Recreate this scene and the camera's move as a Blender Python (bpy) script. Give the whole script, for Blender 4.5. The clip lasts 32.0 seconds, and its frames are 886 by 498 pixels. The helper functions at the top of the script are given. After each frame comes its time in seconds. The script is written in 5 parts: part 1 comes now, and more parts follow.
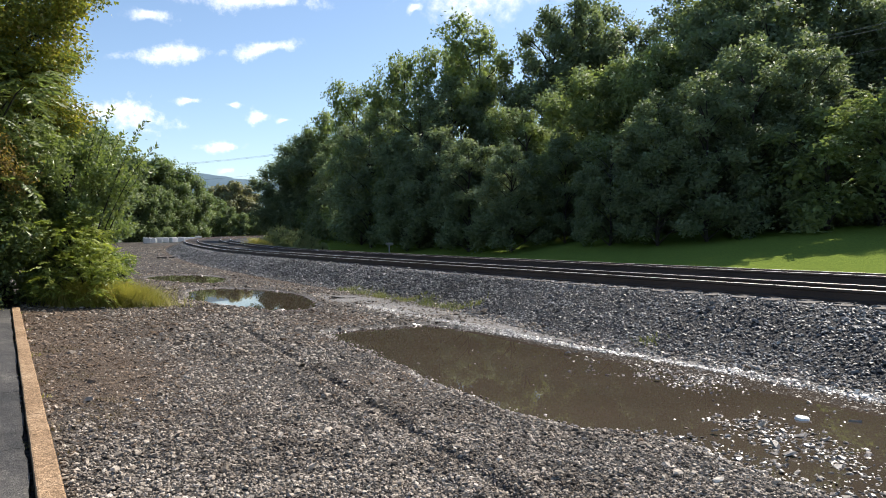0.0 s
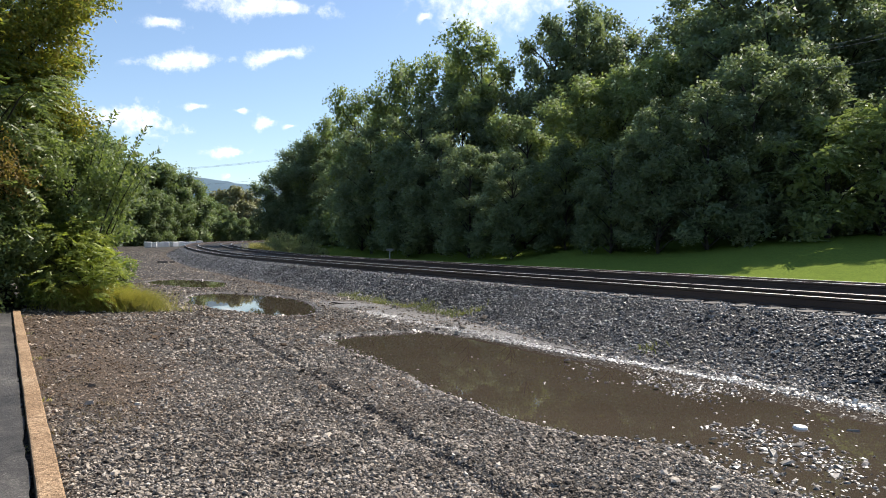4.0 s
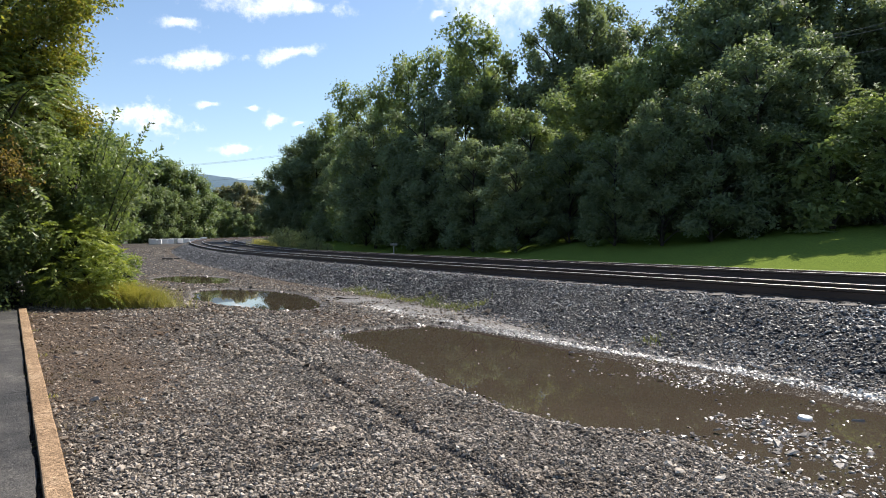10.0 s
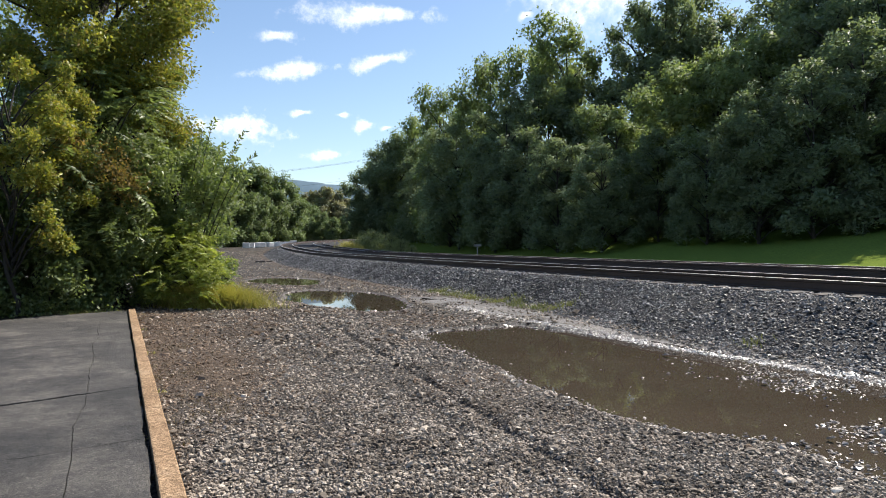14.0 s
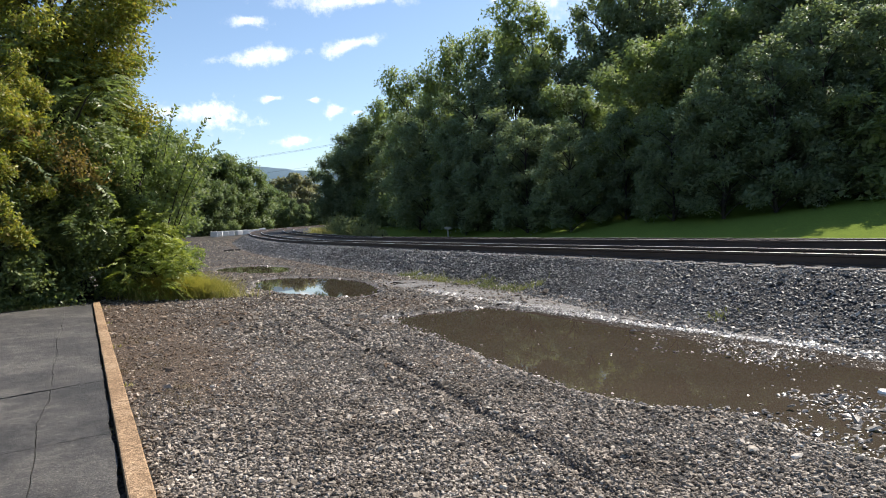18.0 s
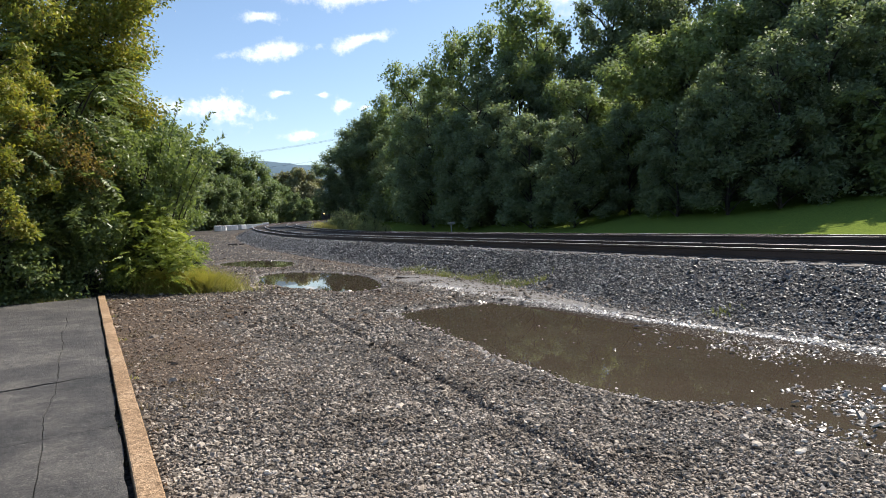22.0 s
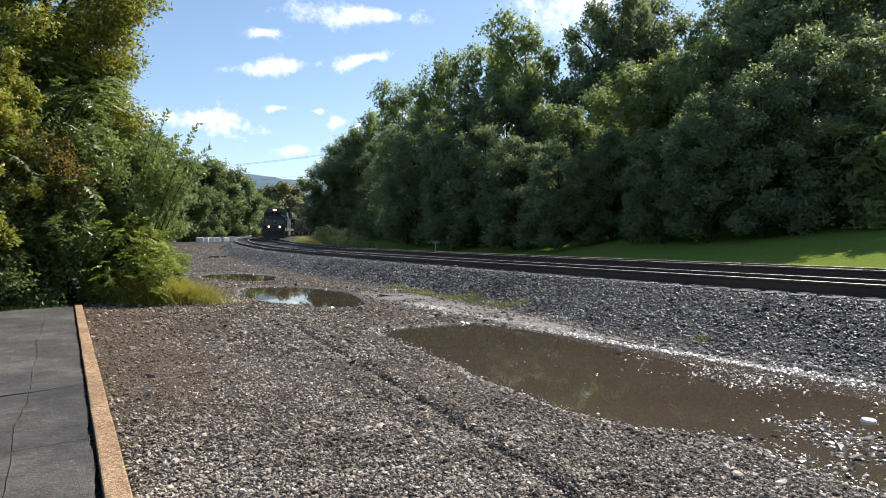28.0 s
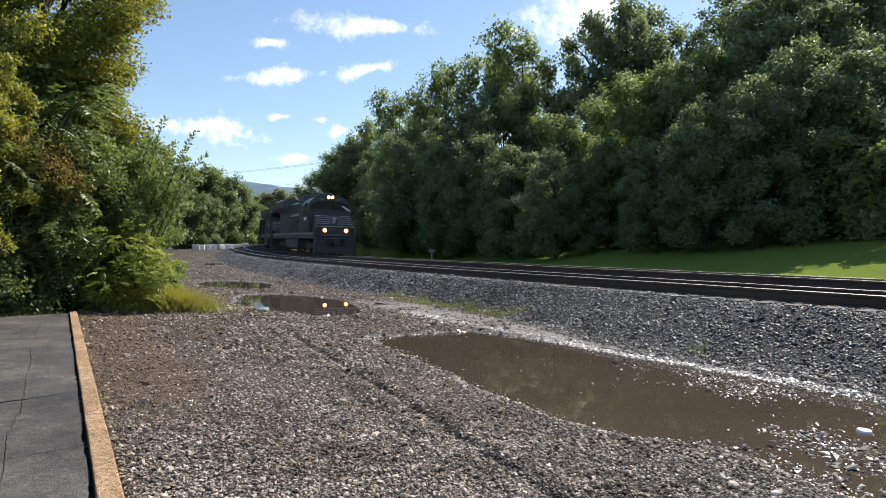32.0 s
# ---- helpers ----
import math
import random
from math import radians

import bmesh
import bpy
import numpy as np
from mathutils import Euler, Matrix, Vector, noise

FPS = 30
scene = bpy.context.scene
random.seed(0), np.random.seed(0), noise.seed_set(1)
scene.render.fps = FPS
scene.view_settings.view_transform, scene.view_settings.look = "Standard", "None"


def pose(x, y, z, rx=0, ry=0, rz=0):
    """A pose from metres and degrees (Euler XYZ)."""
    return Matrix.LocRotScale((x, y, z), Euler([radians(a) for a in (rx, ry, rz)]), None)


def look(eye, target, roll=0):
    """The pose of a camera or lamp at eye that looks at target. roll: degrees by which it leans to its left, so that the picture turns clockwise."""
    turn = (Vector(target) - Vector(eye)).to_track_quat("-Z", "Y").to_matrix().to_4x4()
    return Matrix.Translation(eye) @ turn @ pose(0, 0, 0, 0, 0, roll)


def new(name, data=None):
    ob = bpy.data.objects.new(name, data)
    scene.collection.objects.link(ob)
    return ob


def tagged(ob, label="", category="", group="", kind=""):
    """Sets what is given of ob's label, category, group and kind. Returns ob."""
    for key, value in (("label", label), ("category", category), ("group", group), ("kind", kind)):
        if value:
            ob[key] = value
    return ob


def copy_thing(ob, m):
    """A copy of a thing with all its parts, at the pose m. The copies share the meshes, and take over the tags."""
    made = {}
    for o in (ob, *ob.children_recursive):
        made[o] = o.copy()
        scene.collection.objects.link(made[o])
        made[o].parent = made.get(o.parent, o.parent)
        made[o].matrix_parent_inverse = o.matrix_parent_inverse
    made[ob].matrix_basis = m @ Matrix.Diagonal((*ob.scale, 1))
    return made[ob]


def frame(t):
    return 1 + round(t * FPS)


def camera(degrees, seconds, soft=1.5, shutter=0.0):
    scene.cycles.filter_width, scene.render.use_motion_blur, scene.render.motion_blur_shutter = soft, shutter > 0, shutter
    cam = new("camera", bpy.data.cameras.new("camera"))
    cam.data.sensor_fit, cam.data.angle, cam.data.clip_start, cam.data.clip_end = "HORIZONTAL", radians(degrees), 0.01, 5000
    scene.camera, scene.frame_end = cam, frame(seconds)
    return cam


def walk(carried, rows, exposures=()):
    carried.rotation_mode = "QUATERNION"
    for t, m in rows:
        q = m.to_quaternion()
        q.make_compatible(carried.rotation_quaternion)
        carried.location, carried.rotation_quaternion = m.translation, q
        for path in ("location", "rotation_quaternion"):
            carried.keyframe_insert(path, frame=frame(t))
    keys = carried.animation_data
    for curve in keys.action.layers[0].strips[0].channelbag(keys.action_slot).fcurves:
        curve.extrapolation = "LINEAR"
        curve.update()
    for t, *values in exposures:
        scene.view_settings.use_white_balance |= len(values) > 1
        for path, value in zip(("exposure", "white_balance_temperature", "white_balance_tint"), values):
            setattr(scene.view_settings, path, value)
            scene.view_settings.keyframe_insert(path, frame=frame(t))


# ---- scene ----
cam = camera(66.0, 32.0, soft=1.0)
PATH = [
    (0.0, (0.014, 0.007, 1.550), (0.013, 10.006, 1.396), 0.12),
    (0.5, (0.010, -0.025, 1.555), (-0.014, 9.974, 1.435), 0.34),
    (1.0, (0.009, 0.010, 1.549), (-0.055, 10.009, 1.476), -0.29),
    (1.5, (0.014, 0.032, 1.547), (0.123, 10.031, 1.488), 0.22),
    (2.0, (0.016, -0.008, 1.552), (0.104, 9.991, 1.479), 0.55),
    (2.5, (0.021, -0.017, 1.557), (0.038, 9.982, 1.471), 0.36),
    (4.5, (0.015, -0.029, 1.557), (-0.020, 9.971, 1.498), 0.66),
    (5.0, (0.014, -0.031, 1.556), (-0.118, 9.968, 1.487), 0.53),
    (5.5, (0.015, -0.025, 1.553), (-0.219, 9.972, 1.471), 0.47),
    (6.0, (0.017, -0.035, 1.555), (-0.400, 9.956, 1.465), 0.33),
    (6.5, (0.019, 0.003, 1.549), (-0.396, 9.993, 1.433), 0.75),
    (7.0, (0.024, 0.003, 1.544), (-0.282, 9.997, 1.425), 0.05),
    (7.5, (0.028, -0.007, 1.550), (-0.242, 9.988, 1.446), 0.16),
    (8.0, (0.033, 0.040, 1.542), (-0.048, 10.039, 1.460), 0.30),
    (8.5, (0.030, -0.008, 1.548), (0.054, 9.992, 1.441), 0.30),
    (9.0, (0.026, -0.031, 1.548), (0.019, 9.968, 1.434), 0.23),
    (9.5, (0.031, -0.011, 1.550), (-0.014, 9.988, 1.406), 0.17),
    (10.0, (0.030, -0.023, 1.548), (-0.040, 9.976, 1.402), -0.01),
    (10.5, (0.029, -0.051, 1.554), (-0.283, 9.943, 1.405), -0.11),
    (11.0, (0.042, -0.054, 1.554), (-0.543, 9.928, 1.406), -0.84),
    (11.5, (0.058, 0.002, 1.549), (-0.344, 9.993, 1.395), -0.18),
    (12.0, (0.052, -0.053, 1.538), (-0.124, 9.939, 1.187), 0.10),
    (12.5, (-0.031, -0.003, 1.531), (-0.185, 9.991, 1.220), -1.54),
    (13.0, (-0.053, -0.002, 1.533), (-1.146, 9.934, 1.263), -0.80),
    (13.5, (-0.042, 0.022, 1.535), (-1.367, 9.932, 1.397), -0.46),
    (14.0, (-0.032, -0.002, 1.536), (-1.310, 9.915, 1.414), -0.68),
    (14.5, (-0.030, -0.006, 1.531), (-1.365, 9.902, 1.300), -0.64),
    (16.5, (0.021, 0.006, 1.538), (-0.817, 9.965, 1.190), -1.88),
    (17.0, (0.030, 0.002, 1.538), (-0.743, 9.965, 1.155), -2.20),
    (17.5, (0.019, -0.004, 1.538), (-0.819, 9.953, 1.146), -2.31),
    (18.0, (0.010, 0.012, 1.535), (-0.857, 9.967, 1.155), -2.22),
    (18.5, (-0.001, 0.009, 1.537), (-0.821, 9.968, 1.168), -2.26),
    (19.0, (-0.003, -0.014, 1.536), (-0.844, 9.944, 1.154), -1.95),
    (19.5, (-0.000, -0.002, 1.533), (-0.915, 9.947, 1.112), -1.87),
    (20.0, (-0.002, 0.005, 1.535), (-0.917, 9.952, 1.055), -1.93),
    (20.5, (-0.000, 0.012, 1.535), (-0.910, 9.958, 1.044), -2.15),
    (21.0, (-0.000, 0.008, 1.535), (-0.908, 9.954, 1.048), -2.05),
    (21.5, (-0.003, 0.001, 1.535), (-0.911, 9.949, 1.065), -2.05),
    (22.0, (-0.003, 0.001, 1.533), (-0.918, 9.948, 1.082), -2.03),
    (22.5, (-0.011, 0.008, 1.529), (-0.921, 9.959, 1.147), -2.30),
    (23.0, (-0.009, 0.031, 1.530), (-0.748, 10.001, 1.274), -0.87),
    (23.5, (-0.014, 0.016, 1.534), (-0.632, 9.995, 1.343), -0.25),
    (24.0, (-0.020, 0.008, 1.538), (-0.644, 9.987, 1.364), -0.41),
    (24.5, (-0.023, 0.001, 1.539), (-0.671, 9.979, 1.373), -0.41),
    (25.0, (-0.027, 0.001, 1.539), (-0.699, 9.977, 1.368), -0.42),
    (25.5, (-0.023, 0.010, 1.533), (-0.695, 9.986, 1.370), -0.53),
    (27.5, (-0.027, 0.020, 1.536), (-0.686, 9.997, 1.348), -0.30),
    (28.0, (-0.025, 0.019, 1.537), (-0.693, 9.995, 1.361), -0.18),
    (28.5, (-0.029, 0.014, 1.538), (-0.697, 9.990, 1.365), -0.18),
    (29.0, (-0.029, 0.017, 1.536), (-0.703, 9.993, 1.379), -0.11),
    (29.5, (-0.027, 0.020, 1.538), (-0.681, 9.998, 1.399), -0.12),
    (30.0, (-0.025, 0.018, 1.539), (-0.680, 9.996, 1.419), 0.02),
    (30.5, (-0.024, 0.021, 1.538), (-0.677, 9.999, 1.441), -0.04),
    (31.0, (-0.026, 0.014, 1.537), (-0.661, 9.994, 1.466), 0.04),
    (31.5, (-0.027, 0.017, 1.536), (-0.647, 9.998, 1.477), 0.10),
    (32.0, (-0.027, 0.013, 1.536), (-0.642, 9.994, 1.485), 0.12),
]
walk(cam, [(t, look(eye, target, roll)) for t, eye, target, roll in PATH])

# ---------------------------------------------------------------- light
SUN_AZ, SUN_EL = 43.0, 46.0     # degrees to the right of +y, and above the horizon
world = bpy.data.worlds.new("sky")
scene.world = world
world.use_nodes = True
wn, wl = world.node_tree.nodes, world.node_tree.links
sky = wn.new("ShaderNodeTexSky")
sky.sky_type, sky.sun_disc = "NISHITA", False
sky.sun_elevation, sky.sun_rotation = radians(SUN_EL), radians(SUN_AZ)
sky.air_density, sky.dust_density, sky.ozone_density = 1.0, 0.4, 1.6
wl.new(sky.outputs[0], wn["Background"].inputs[0])
wn["Background"].inputs[1].default_value = 0.105
sun = new("sun", bpy.data.lights.new("sun", "SUN"))
sun.data.energy, sun.data.angle, sun.data.color = 5.0, radians(0.55), (1.0, 0.91, 0.78)
_a, _e = radians(SUN_AZ), radians(SUN_EL)
sun.matrix_world = look((0, 0, 0), (-math.sin(_a) * math.cos(_e), -math.cos(_a) * math.cos(_e), -math.sin(_e)))
scene.view_settings.exposure = 0.65
scene.view_settings.use_white_balance = True
scene.view_settings.white_balance_temperature, scene.view_settings.white_balance_tint = 6350, 10

rng = np.random.default_rng(7)


# ---------------------------------------------------------------- materials
def material(name):
    m = bpy.data.materials.new(name)
    m.use_nodes = True
    return m, m.node_tree.nodes, m.node_tree.links, m.node_tree.nodes["Principled BSDF"]


def ramp(nodes, links, source, stops):
    r = nodes.new("ShaderNodeValToRGB")
    while len(r.color_ramp.elements) < len(stops):
        r.color_ramp.elements.new(0.5)
    for e, (p, c) in zip(r.color_ramp.elements, stops):
        e.position, e.color = p, (*c, 1)
    links.new(source, r.inputs[0])
    return r.outputs[0]


def noise_tex(nodes, links, scale, detail=6, rough=0.6, coords="Object"):
    tc = nodes.new("ShaderNodeTexCoord")
    n = nodes.new("ShaderNodeTexNoise")
    n.inputs["Scale"].default_value, n.inputs["Detail"].default_value, n.inputs["Roughness"].default_value = scale, detail, rough
    links.new(tc.outputs[coords], n.inputs["Vector"])
    return n


def mix(nodes, links, fac, a, b, blend="MIX"):
    m = nodes.new("ShaderNodeMix")
    m.data_type, m.blend_type = "RGBA", blend
    for sock, v in ((m.inputs[0], fac), (m.inputs[6], a), (m.inputs[7], b)):
        if isinstance(v, (int, float)):
            sock.default_value = v
        elif isinstance(v, tuple):
            sock.default_value = (*v, 1)
        else:
            links.new(v, sock)
    return m.outputs[2]


def bump(nodes, links, bsdf, height, strength, distance):
    b = nodes.new("ShaderNodeBump")
    b.inputs["Strength"].default_value, b.inputs["Distance"].default_value = strength, distance
    links.new(height, b.inputs["Height"])
    links.new(b.outputs[0], bsdf.inputs["Normal"])


def plain(name, color, rough=0.6, metal=0.0, var=0.25, scale=8.0, bumps=0.15, dist=0.01):
    """Colour with stains at two scales and a little relief."""
    m, n, l, p = material(name)
    big, fine = noise_tex(n, l, scale * 0.15, 4), noise_tex(n, l, scale * 3, 8, 0.7)
    dark = tuple(c * (1 - var) for c in color)
    light = tuple(min(1, c * (1 + var)) for c in color)
    c1 = ramp(n, l, big.outputs[0], [(0.3, dark), (0.7, light)])
    c2 = ramp(n, l, fine.outputs[0], [(0.3, (1 - var,) * 3), (0.7, (1, 1, 1))])
    l.new(mix(n, l, 1.0, c1, c2, "MULTIPLY"), p.inputs["Base Color"])
    p.inputs["Roughness"].default_value, p.inputs["Metallic"].default_value = rough, metal
    bump(n, l, p, fine.outputs[0], bumps, dist)
    return m


def glow(name, color, strength):
    m, n, l, p = material(name)
    p.inputs["Base Color"].default_value = (*color, 1)
    p.inputs["Emission Color"].default_value, p.inputs["Emission Strength"].default_value = (*color, 1), strength
    return m


def leaf_material(name, shades, trans=0.35, rough=0.55, haze_sheen=0.0, gloss=0.5):
    """Leaves: each its own shade, part of the light passing through."""
    m, n, l, p = material(name)
    g = n.new("ShaderNodeNewGeometry")
    base = ramp(n, l, g.outputs["Random Per Island"], [(i / max(1, len(shades) - 1), c) for i, c in enumerate(shades)])
    big = noise_tex(n, l, 0.55, 3)
    tone = ramp(n, l, big.outputs[0], [(0.3, (0.74, 0.78, 0.72)), (0.7, (1.2, 1.15, 1.05))])
    col = mix(n, l, 1.0, base, tone, "MULTIPLY")
    l.new(col, p.inputs["Base Color"])
    p.inputs["Roughness"].default_value = rough
    p.inputs["Specular IOR Level"].default_value = gloss * (1 - haze_sheen)
    # sheen lifts the distant crowns in place of haze before them
    p.inputs["Sheen Weight"].default_value, p.inputs["Sheen Roughness"].default_value = haze_sheen, 0.5
    p.inputs["Sheen Tint"].default_value = (0.72, 0.95, 0.72, 1)
    t = n.new("ShaderNodeBsdfTranslucent")
    l.new(mix(n, l, 1.0, col, (1.3, 1.35, 0.75), "MULTIPLY"), t.inputs[0])
    mx = n.new("ShaderNodeMixShader")
    mx.inputs[0].default_value = trans
    l.new(p.outputs[0], mx.inputs[1])
    l.new(t.outputs[0], mx.inputs[2])
    l.new(mx.outputs[0], n["Material Output"].inputs[0])
    return m


def stone_material(name, shades, rough=0.75, gloss=0.15):
    m, n, l, p = material(name)
    g = n.new("ShaderNodeNewGeometry")
    base = ramp(n, l, g.outputs["Random Per Island"], [(i / max(1, len(shades) - 1), c) for i, c in enumerate(shades)])
    fine = noise_tex(n, l, 60, 6, 0.7)
    tone = ramp(n, l, fine.outputs[0], [(0.3, (0.7, 0.7, 0.7)), (0.7, (1.1, 1.1, 1.1))])
    patch = noise_tex(n, l, 0.9, 5, 0.65)
    damp = ramp(n, l, patch.outputs[0], [(0.36, (0.62, 0.59, 0.56)), (0.56, (1.14, 1.13, 1.12))])
    l.new(mix(n, l, 1.0, mix(n, l, 1.0, base, tone, "MULTIPLY"), damp, "MULTIPLY"), p.inputs["Base Color"])
    p.inputs["Roughness"].default_value = rough
    p.inputs["Specular IOR Level"].default_value = gloss
    bump(n, l, p, fine.outputs[0], 0.3, 0.004)
    return m


M_GRAVEL = stone_material("gravel_stone", [(0.035, 0.03, 0.026), (0.28, 0.237, 0.192), (0.57, 0.495, 0.41), (0.055, 0.045, 0.036), (0.42, 0.36, 0.295), (0.10, 0.083, 0.068), (0.72, 0.635, 0.535)])
M_BALLAST = stone_material("ballast_stone", [(0.05, 0.048, 0.048), (0.12, 0.117, 0.118), (0.21, 0.205, 0.2), (0.08, 0.076, 0.073), (0.40, 0.39, 0.375)], 0.5, 0.4)
M_WETSTONE = stone_material("wet_stone", [(0.05, 0.04, 0.032), (0.30, 0.26, 0.21), (0.09, 0.075, 0.06), (0.66, 0.59, 0.51)], 0.33, 0.8)
M_CLOD = stone_material("earth_clod", [(0.09, 0.062, 0.042), (0.22, 0.16, 0.113), (0.15, 0.11, 0.077), (0.36, 0.285, 0.22), (0.11, 0.08, 0.055)], 0.9)
# near-white shades stand in for sun glare on the wet shore
M_GLARE_GRIT = stone_material("wet_glare_grit", [(0.45, 0.41, 0.37), (0.7, 0.66, 0.60), (0.9, 0.86, 0.80)], 0.36, 1.0)


def kerb_material():
    """Sandy concrete whose washed-out pebbles show."""
    m, n, l, p = material("tan_concrete")
    big, mid = noise_tex(n, l, 2.2, 5, 0.7), noise_tex(n, l, 22, 6, 0.75)
    vor = n.new("ShaderNodeTexVoronoi")
    vor.inputs["Scale"].default_value = 88
    l.new(n["Texture Coordinate"].outputs["Object"], vor.inputs["Vector"])
    c = ramp(n, l, big.outputs[0], [(0.32, (0.26, 0.17, 0.10)), (0.55, (0.38, 0.26, 0.16)), (0.72, (0.44, 0.32, 0.21))])
    c = mix(n, l, 1.0, c, ramp(n, l, mid.outputs[0], [(0.34, (0.6, 0.57, 0.55)), (0.64, (1.2, 1.2, 1.2))]), "MULTIPLY")
    c = mix(n, l, 1.0, c, ramp(n, l, vor.outputs["Color"], [(0.15, (0.5, 0.48, 0.45)), (0.55, (1.0, 1.0, 1.0)), (0.9, (1.55, 1.55, 1.5))]), "MULTIPLY")
    l.new(c, p.inputs["Base Color"])
    p.inputs["Roughness"].default_value = 0.92
    p.inputs["Specular IOR Level"].default_value = 0.2
    bump(n, l, p, mix(n, l, 0.5, vor.outputs["Distance"], mid.outputs[0]), 0.8, 0.012)
    return m


M_KERB = kerb_material()
M_RAILSIDE = plain("rusty_rail", (0.075, 0.05, 0.04), 0.75, 0.2, scale=6)
M_RAILTOP = plain("polished_rail", (0.78, 0.74, 0.70), 0.42, 1.0, var=0.12)
M_TIE = plain("weathered_tie", (0.12, 0.10, 0.085), 0.85, scale=10, bumps=0.5)
M_STEEL = plain("dark_steel", (0.06, 0.055, 0.05), 0.55, 0.6)
M_BARK = plain("bark", (0.036, 0.031, 0.026), 0.9, scale=12, bumps=0.8, dist=0.03)
M_LOCO = plain("black_loco_paint", (0.036, 0.038, 0.043), 0.4, var=0.35, scale=3, bumps=0.03)
M_LOCOGREY = plain("dusty_black_paint", (0.078, 0.08, 0.086), 0.5, var=0.35, scale=4)
M_WHITE = plain("white_paint", (0.72, 0.72, 0.70), 0.5, var=0.12)
M_STRIPE = plain("grimy_white_stripe", (0.34, 0.335, 0.32), 0.55, var=0.2)
M_BAND = plain("dull_galvanised", (0.30, 0.30, 0.29), 0.6, 0.3)
# wire grey lightened to carry the haze in front of it
M_HAZED_WIRE = plain("hazed_wire", (0.16, 0.17, 0.18), 0.7, 0.2)
M_RAILING = plain("grimy_handrail", (0.16, 0.155, 0.15), 0.6)
M_LAMP_OFF = plain("unlit_lamp", (0.10, 0.10, 0.10), 0.2)
M_HOPPER = plain("hopper_steel", (0.02, 0.018, 0.018), 0.7, var=0.4, scale=3)
M_COAL = plain("coal", (0.02, 0.02, 0.02), 0.6, bumps=1.0, scale=20, dist=0.1)
M_BLOCK = plain("pale_block", (0.86, 0.84, 0.80), 0.8, var=0.25, scale=2.5)
M_HEAD = glow("headlamp_glow", (1.0, 0.70, 0.38), 9.0)
M_DITCH = glow("ditch_lamp_glow", (1.0, 0.66, 0.34), 8.0)
# emission for the discs that imitate an amber halo round lit lamps
M_HALO = glow("warm_lamp_halo", (1.0, 0.36, 0.09), 2.6)

m, n, l, p = material("loco_glass")
p.inputs["Base Color"].default_value, p.inputs["Roughness"].default_value = (0.006, 0.007, 0.008, 1), 0.25
p.inputs["Specular IOR Level"].default_value = 0.25
M_GLASS = m

M_LEAF_HILL = leaf_material("hill_leaf", [(0.16, 0.20, 0.135), (0.18, 0.225, 0.142), (0.17, 0.21, 0.136), (0.205, 0.245, 0.142)], 0.46, haze_sheen=0.4, gloss=0.35)
# lighter copy of the hill leaf, with sunlight put into its colour
M_LEAF_SUNLIT = leaf_material("sunlit_hill_leaf", [(0.205, 0.255, 0.12), (0.225, 0.28, 0.125), (0.19, 0.24, 0.12), (0.255, 0.295, 0.125)], 0.5, haze_sheen=0.4, gloss=0.35)
M_LEAF_FAR = leaf_material("far_leaf", [(0.115, 0.16, 0.072), (0.135, 0.18, 0.076), (0.12, 0.165, 0.072), (0.162, 0.2, 0.08)], 0.42, haze_sheen=0.3)
M_LEAF_RUST = leaf_material("rusty_far_leaf", [(0.20, 0.19, 0.12), (0.23, 0.205, 0.125), (0.18, 0.185, 0.118)], 0.35, haze_sheen=0.4)
M_LEAF_SHRUB = leaf_material("shrub_leaf", [(0.13, 0.175, 0.08), (0.175, 0.22, 0.094), (0.235, 0.285, 0.105), (0.15, 0.195, 0.094)], 0.46, 0.42, gloss=0.6)
M_LEAF_BRIGHT = leaf_material("bright_leaf", [(0.15, 0.21, 0.085), (0.19, 0.245, 0.095), (0.22, 0.275, 0.105), (0.17, 0.22, 0.095)], 0.42, 0.42, gloss=0.6)
M_LEAF_LIME = leaf_material("lime_leaf", [(0.20, 0.25, 0.065), (0.27, 0.32, 0.075), (0.32, 0.35, 0.08), (0.16, 0.21, 0.065)], 0.45, 0.45, gloss=0.5)
M_LEAF_GOLD = leaf_material("turning_leaf", [(0.15, 0.19, 0.055), (0.24, 0.265, 0.062), (0.40, 0.365, 0.07), (0.18, 0.22, 0.058), (0.31, 0.235, 0.065)], 0.45, 0.45, gloss=0.5)
M_LEAF_PALE = leaf_material("pale_bush_leaf", [(0.22, 0.25, 0.14), (0.28, 0.31, 0.17), (0.34, 0.36, 0.22), (0.17, 0.20, 0.11)], 0.45)
M_LEAF_BROWN = leaf_material("brown_leaf_cluster", [(0.24, 0.17, 0.065), (0.32, 0.22, 0.08), (0.36, 0.26, 0.09), (0.2, 0.2, 0.065)], 0.4)
M_GRASS = leaf_material("tall_grass", [(0.26, 0.25, 0.07), (0.34, 0.31, 0.10), (0.21, 0.215, 0.055), (0.40, 0.34, 0.14)], 0.45)
M_WEED = leaf_material("weed_leaf", [(0.15, 0.165, 0.07), (0.20, 0.205, 0.085), (0.12, 0.135, 0.055)], 0.4)
M_DEAD = leaf_material("dead_weed", [(0.10, 0.075, 0.045), (0.16, 0.12, 0.07), (0.07, 0.055, 0.035)], 0.2)
M_DRY = leaf_material("dry_grass", [(0.30, 0.27, 0.10), (0.36, 0.33, 0.14), (0.22, 0.22, 0.07)], 0.4)


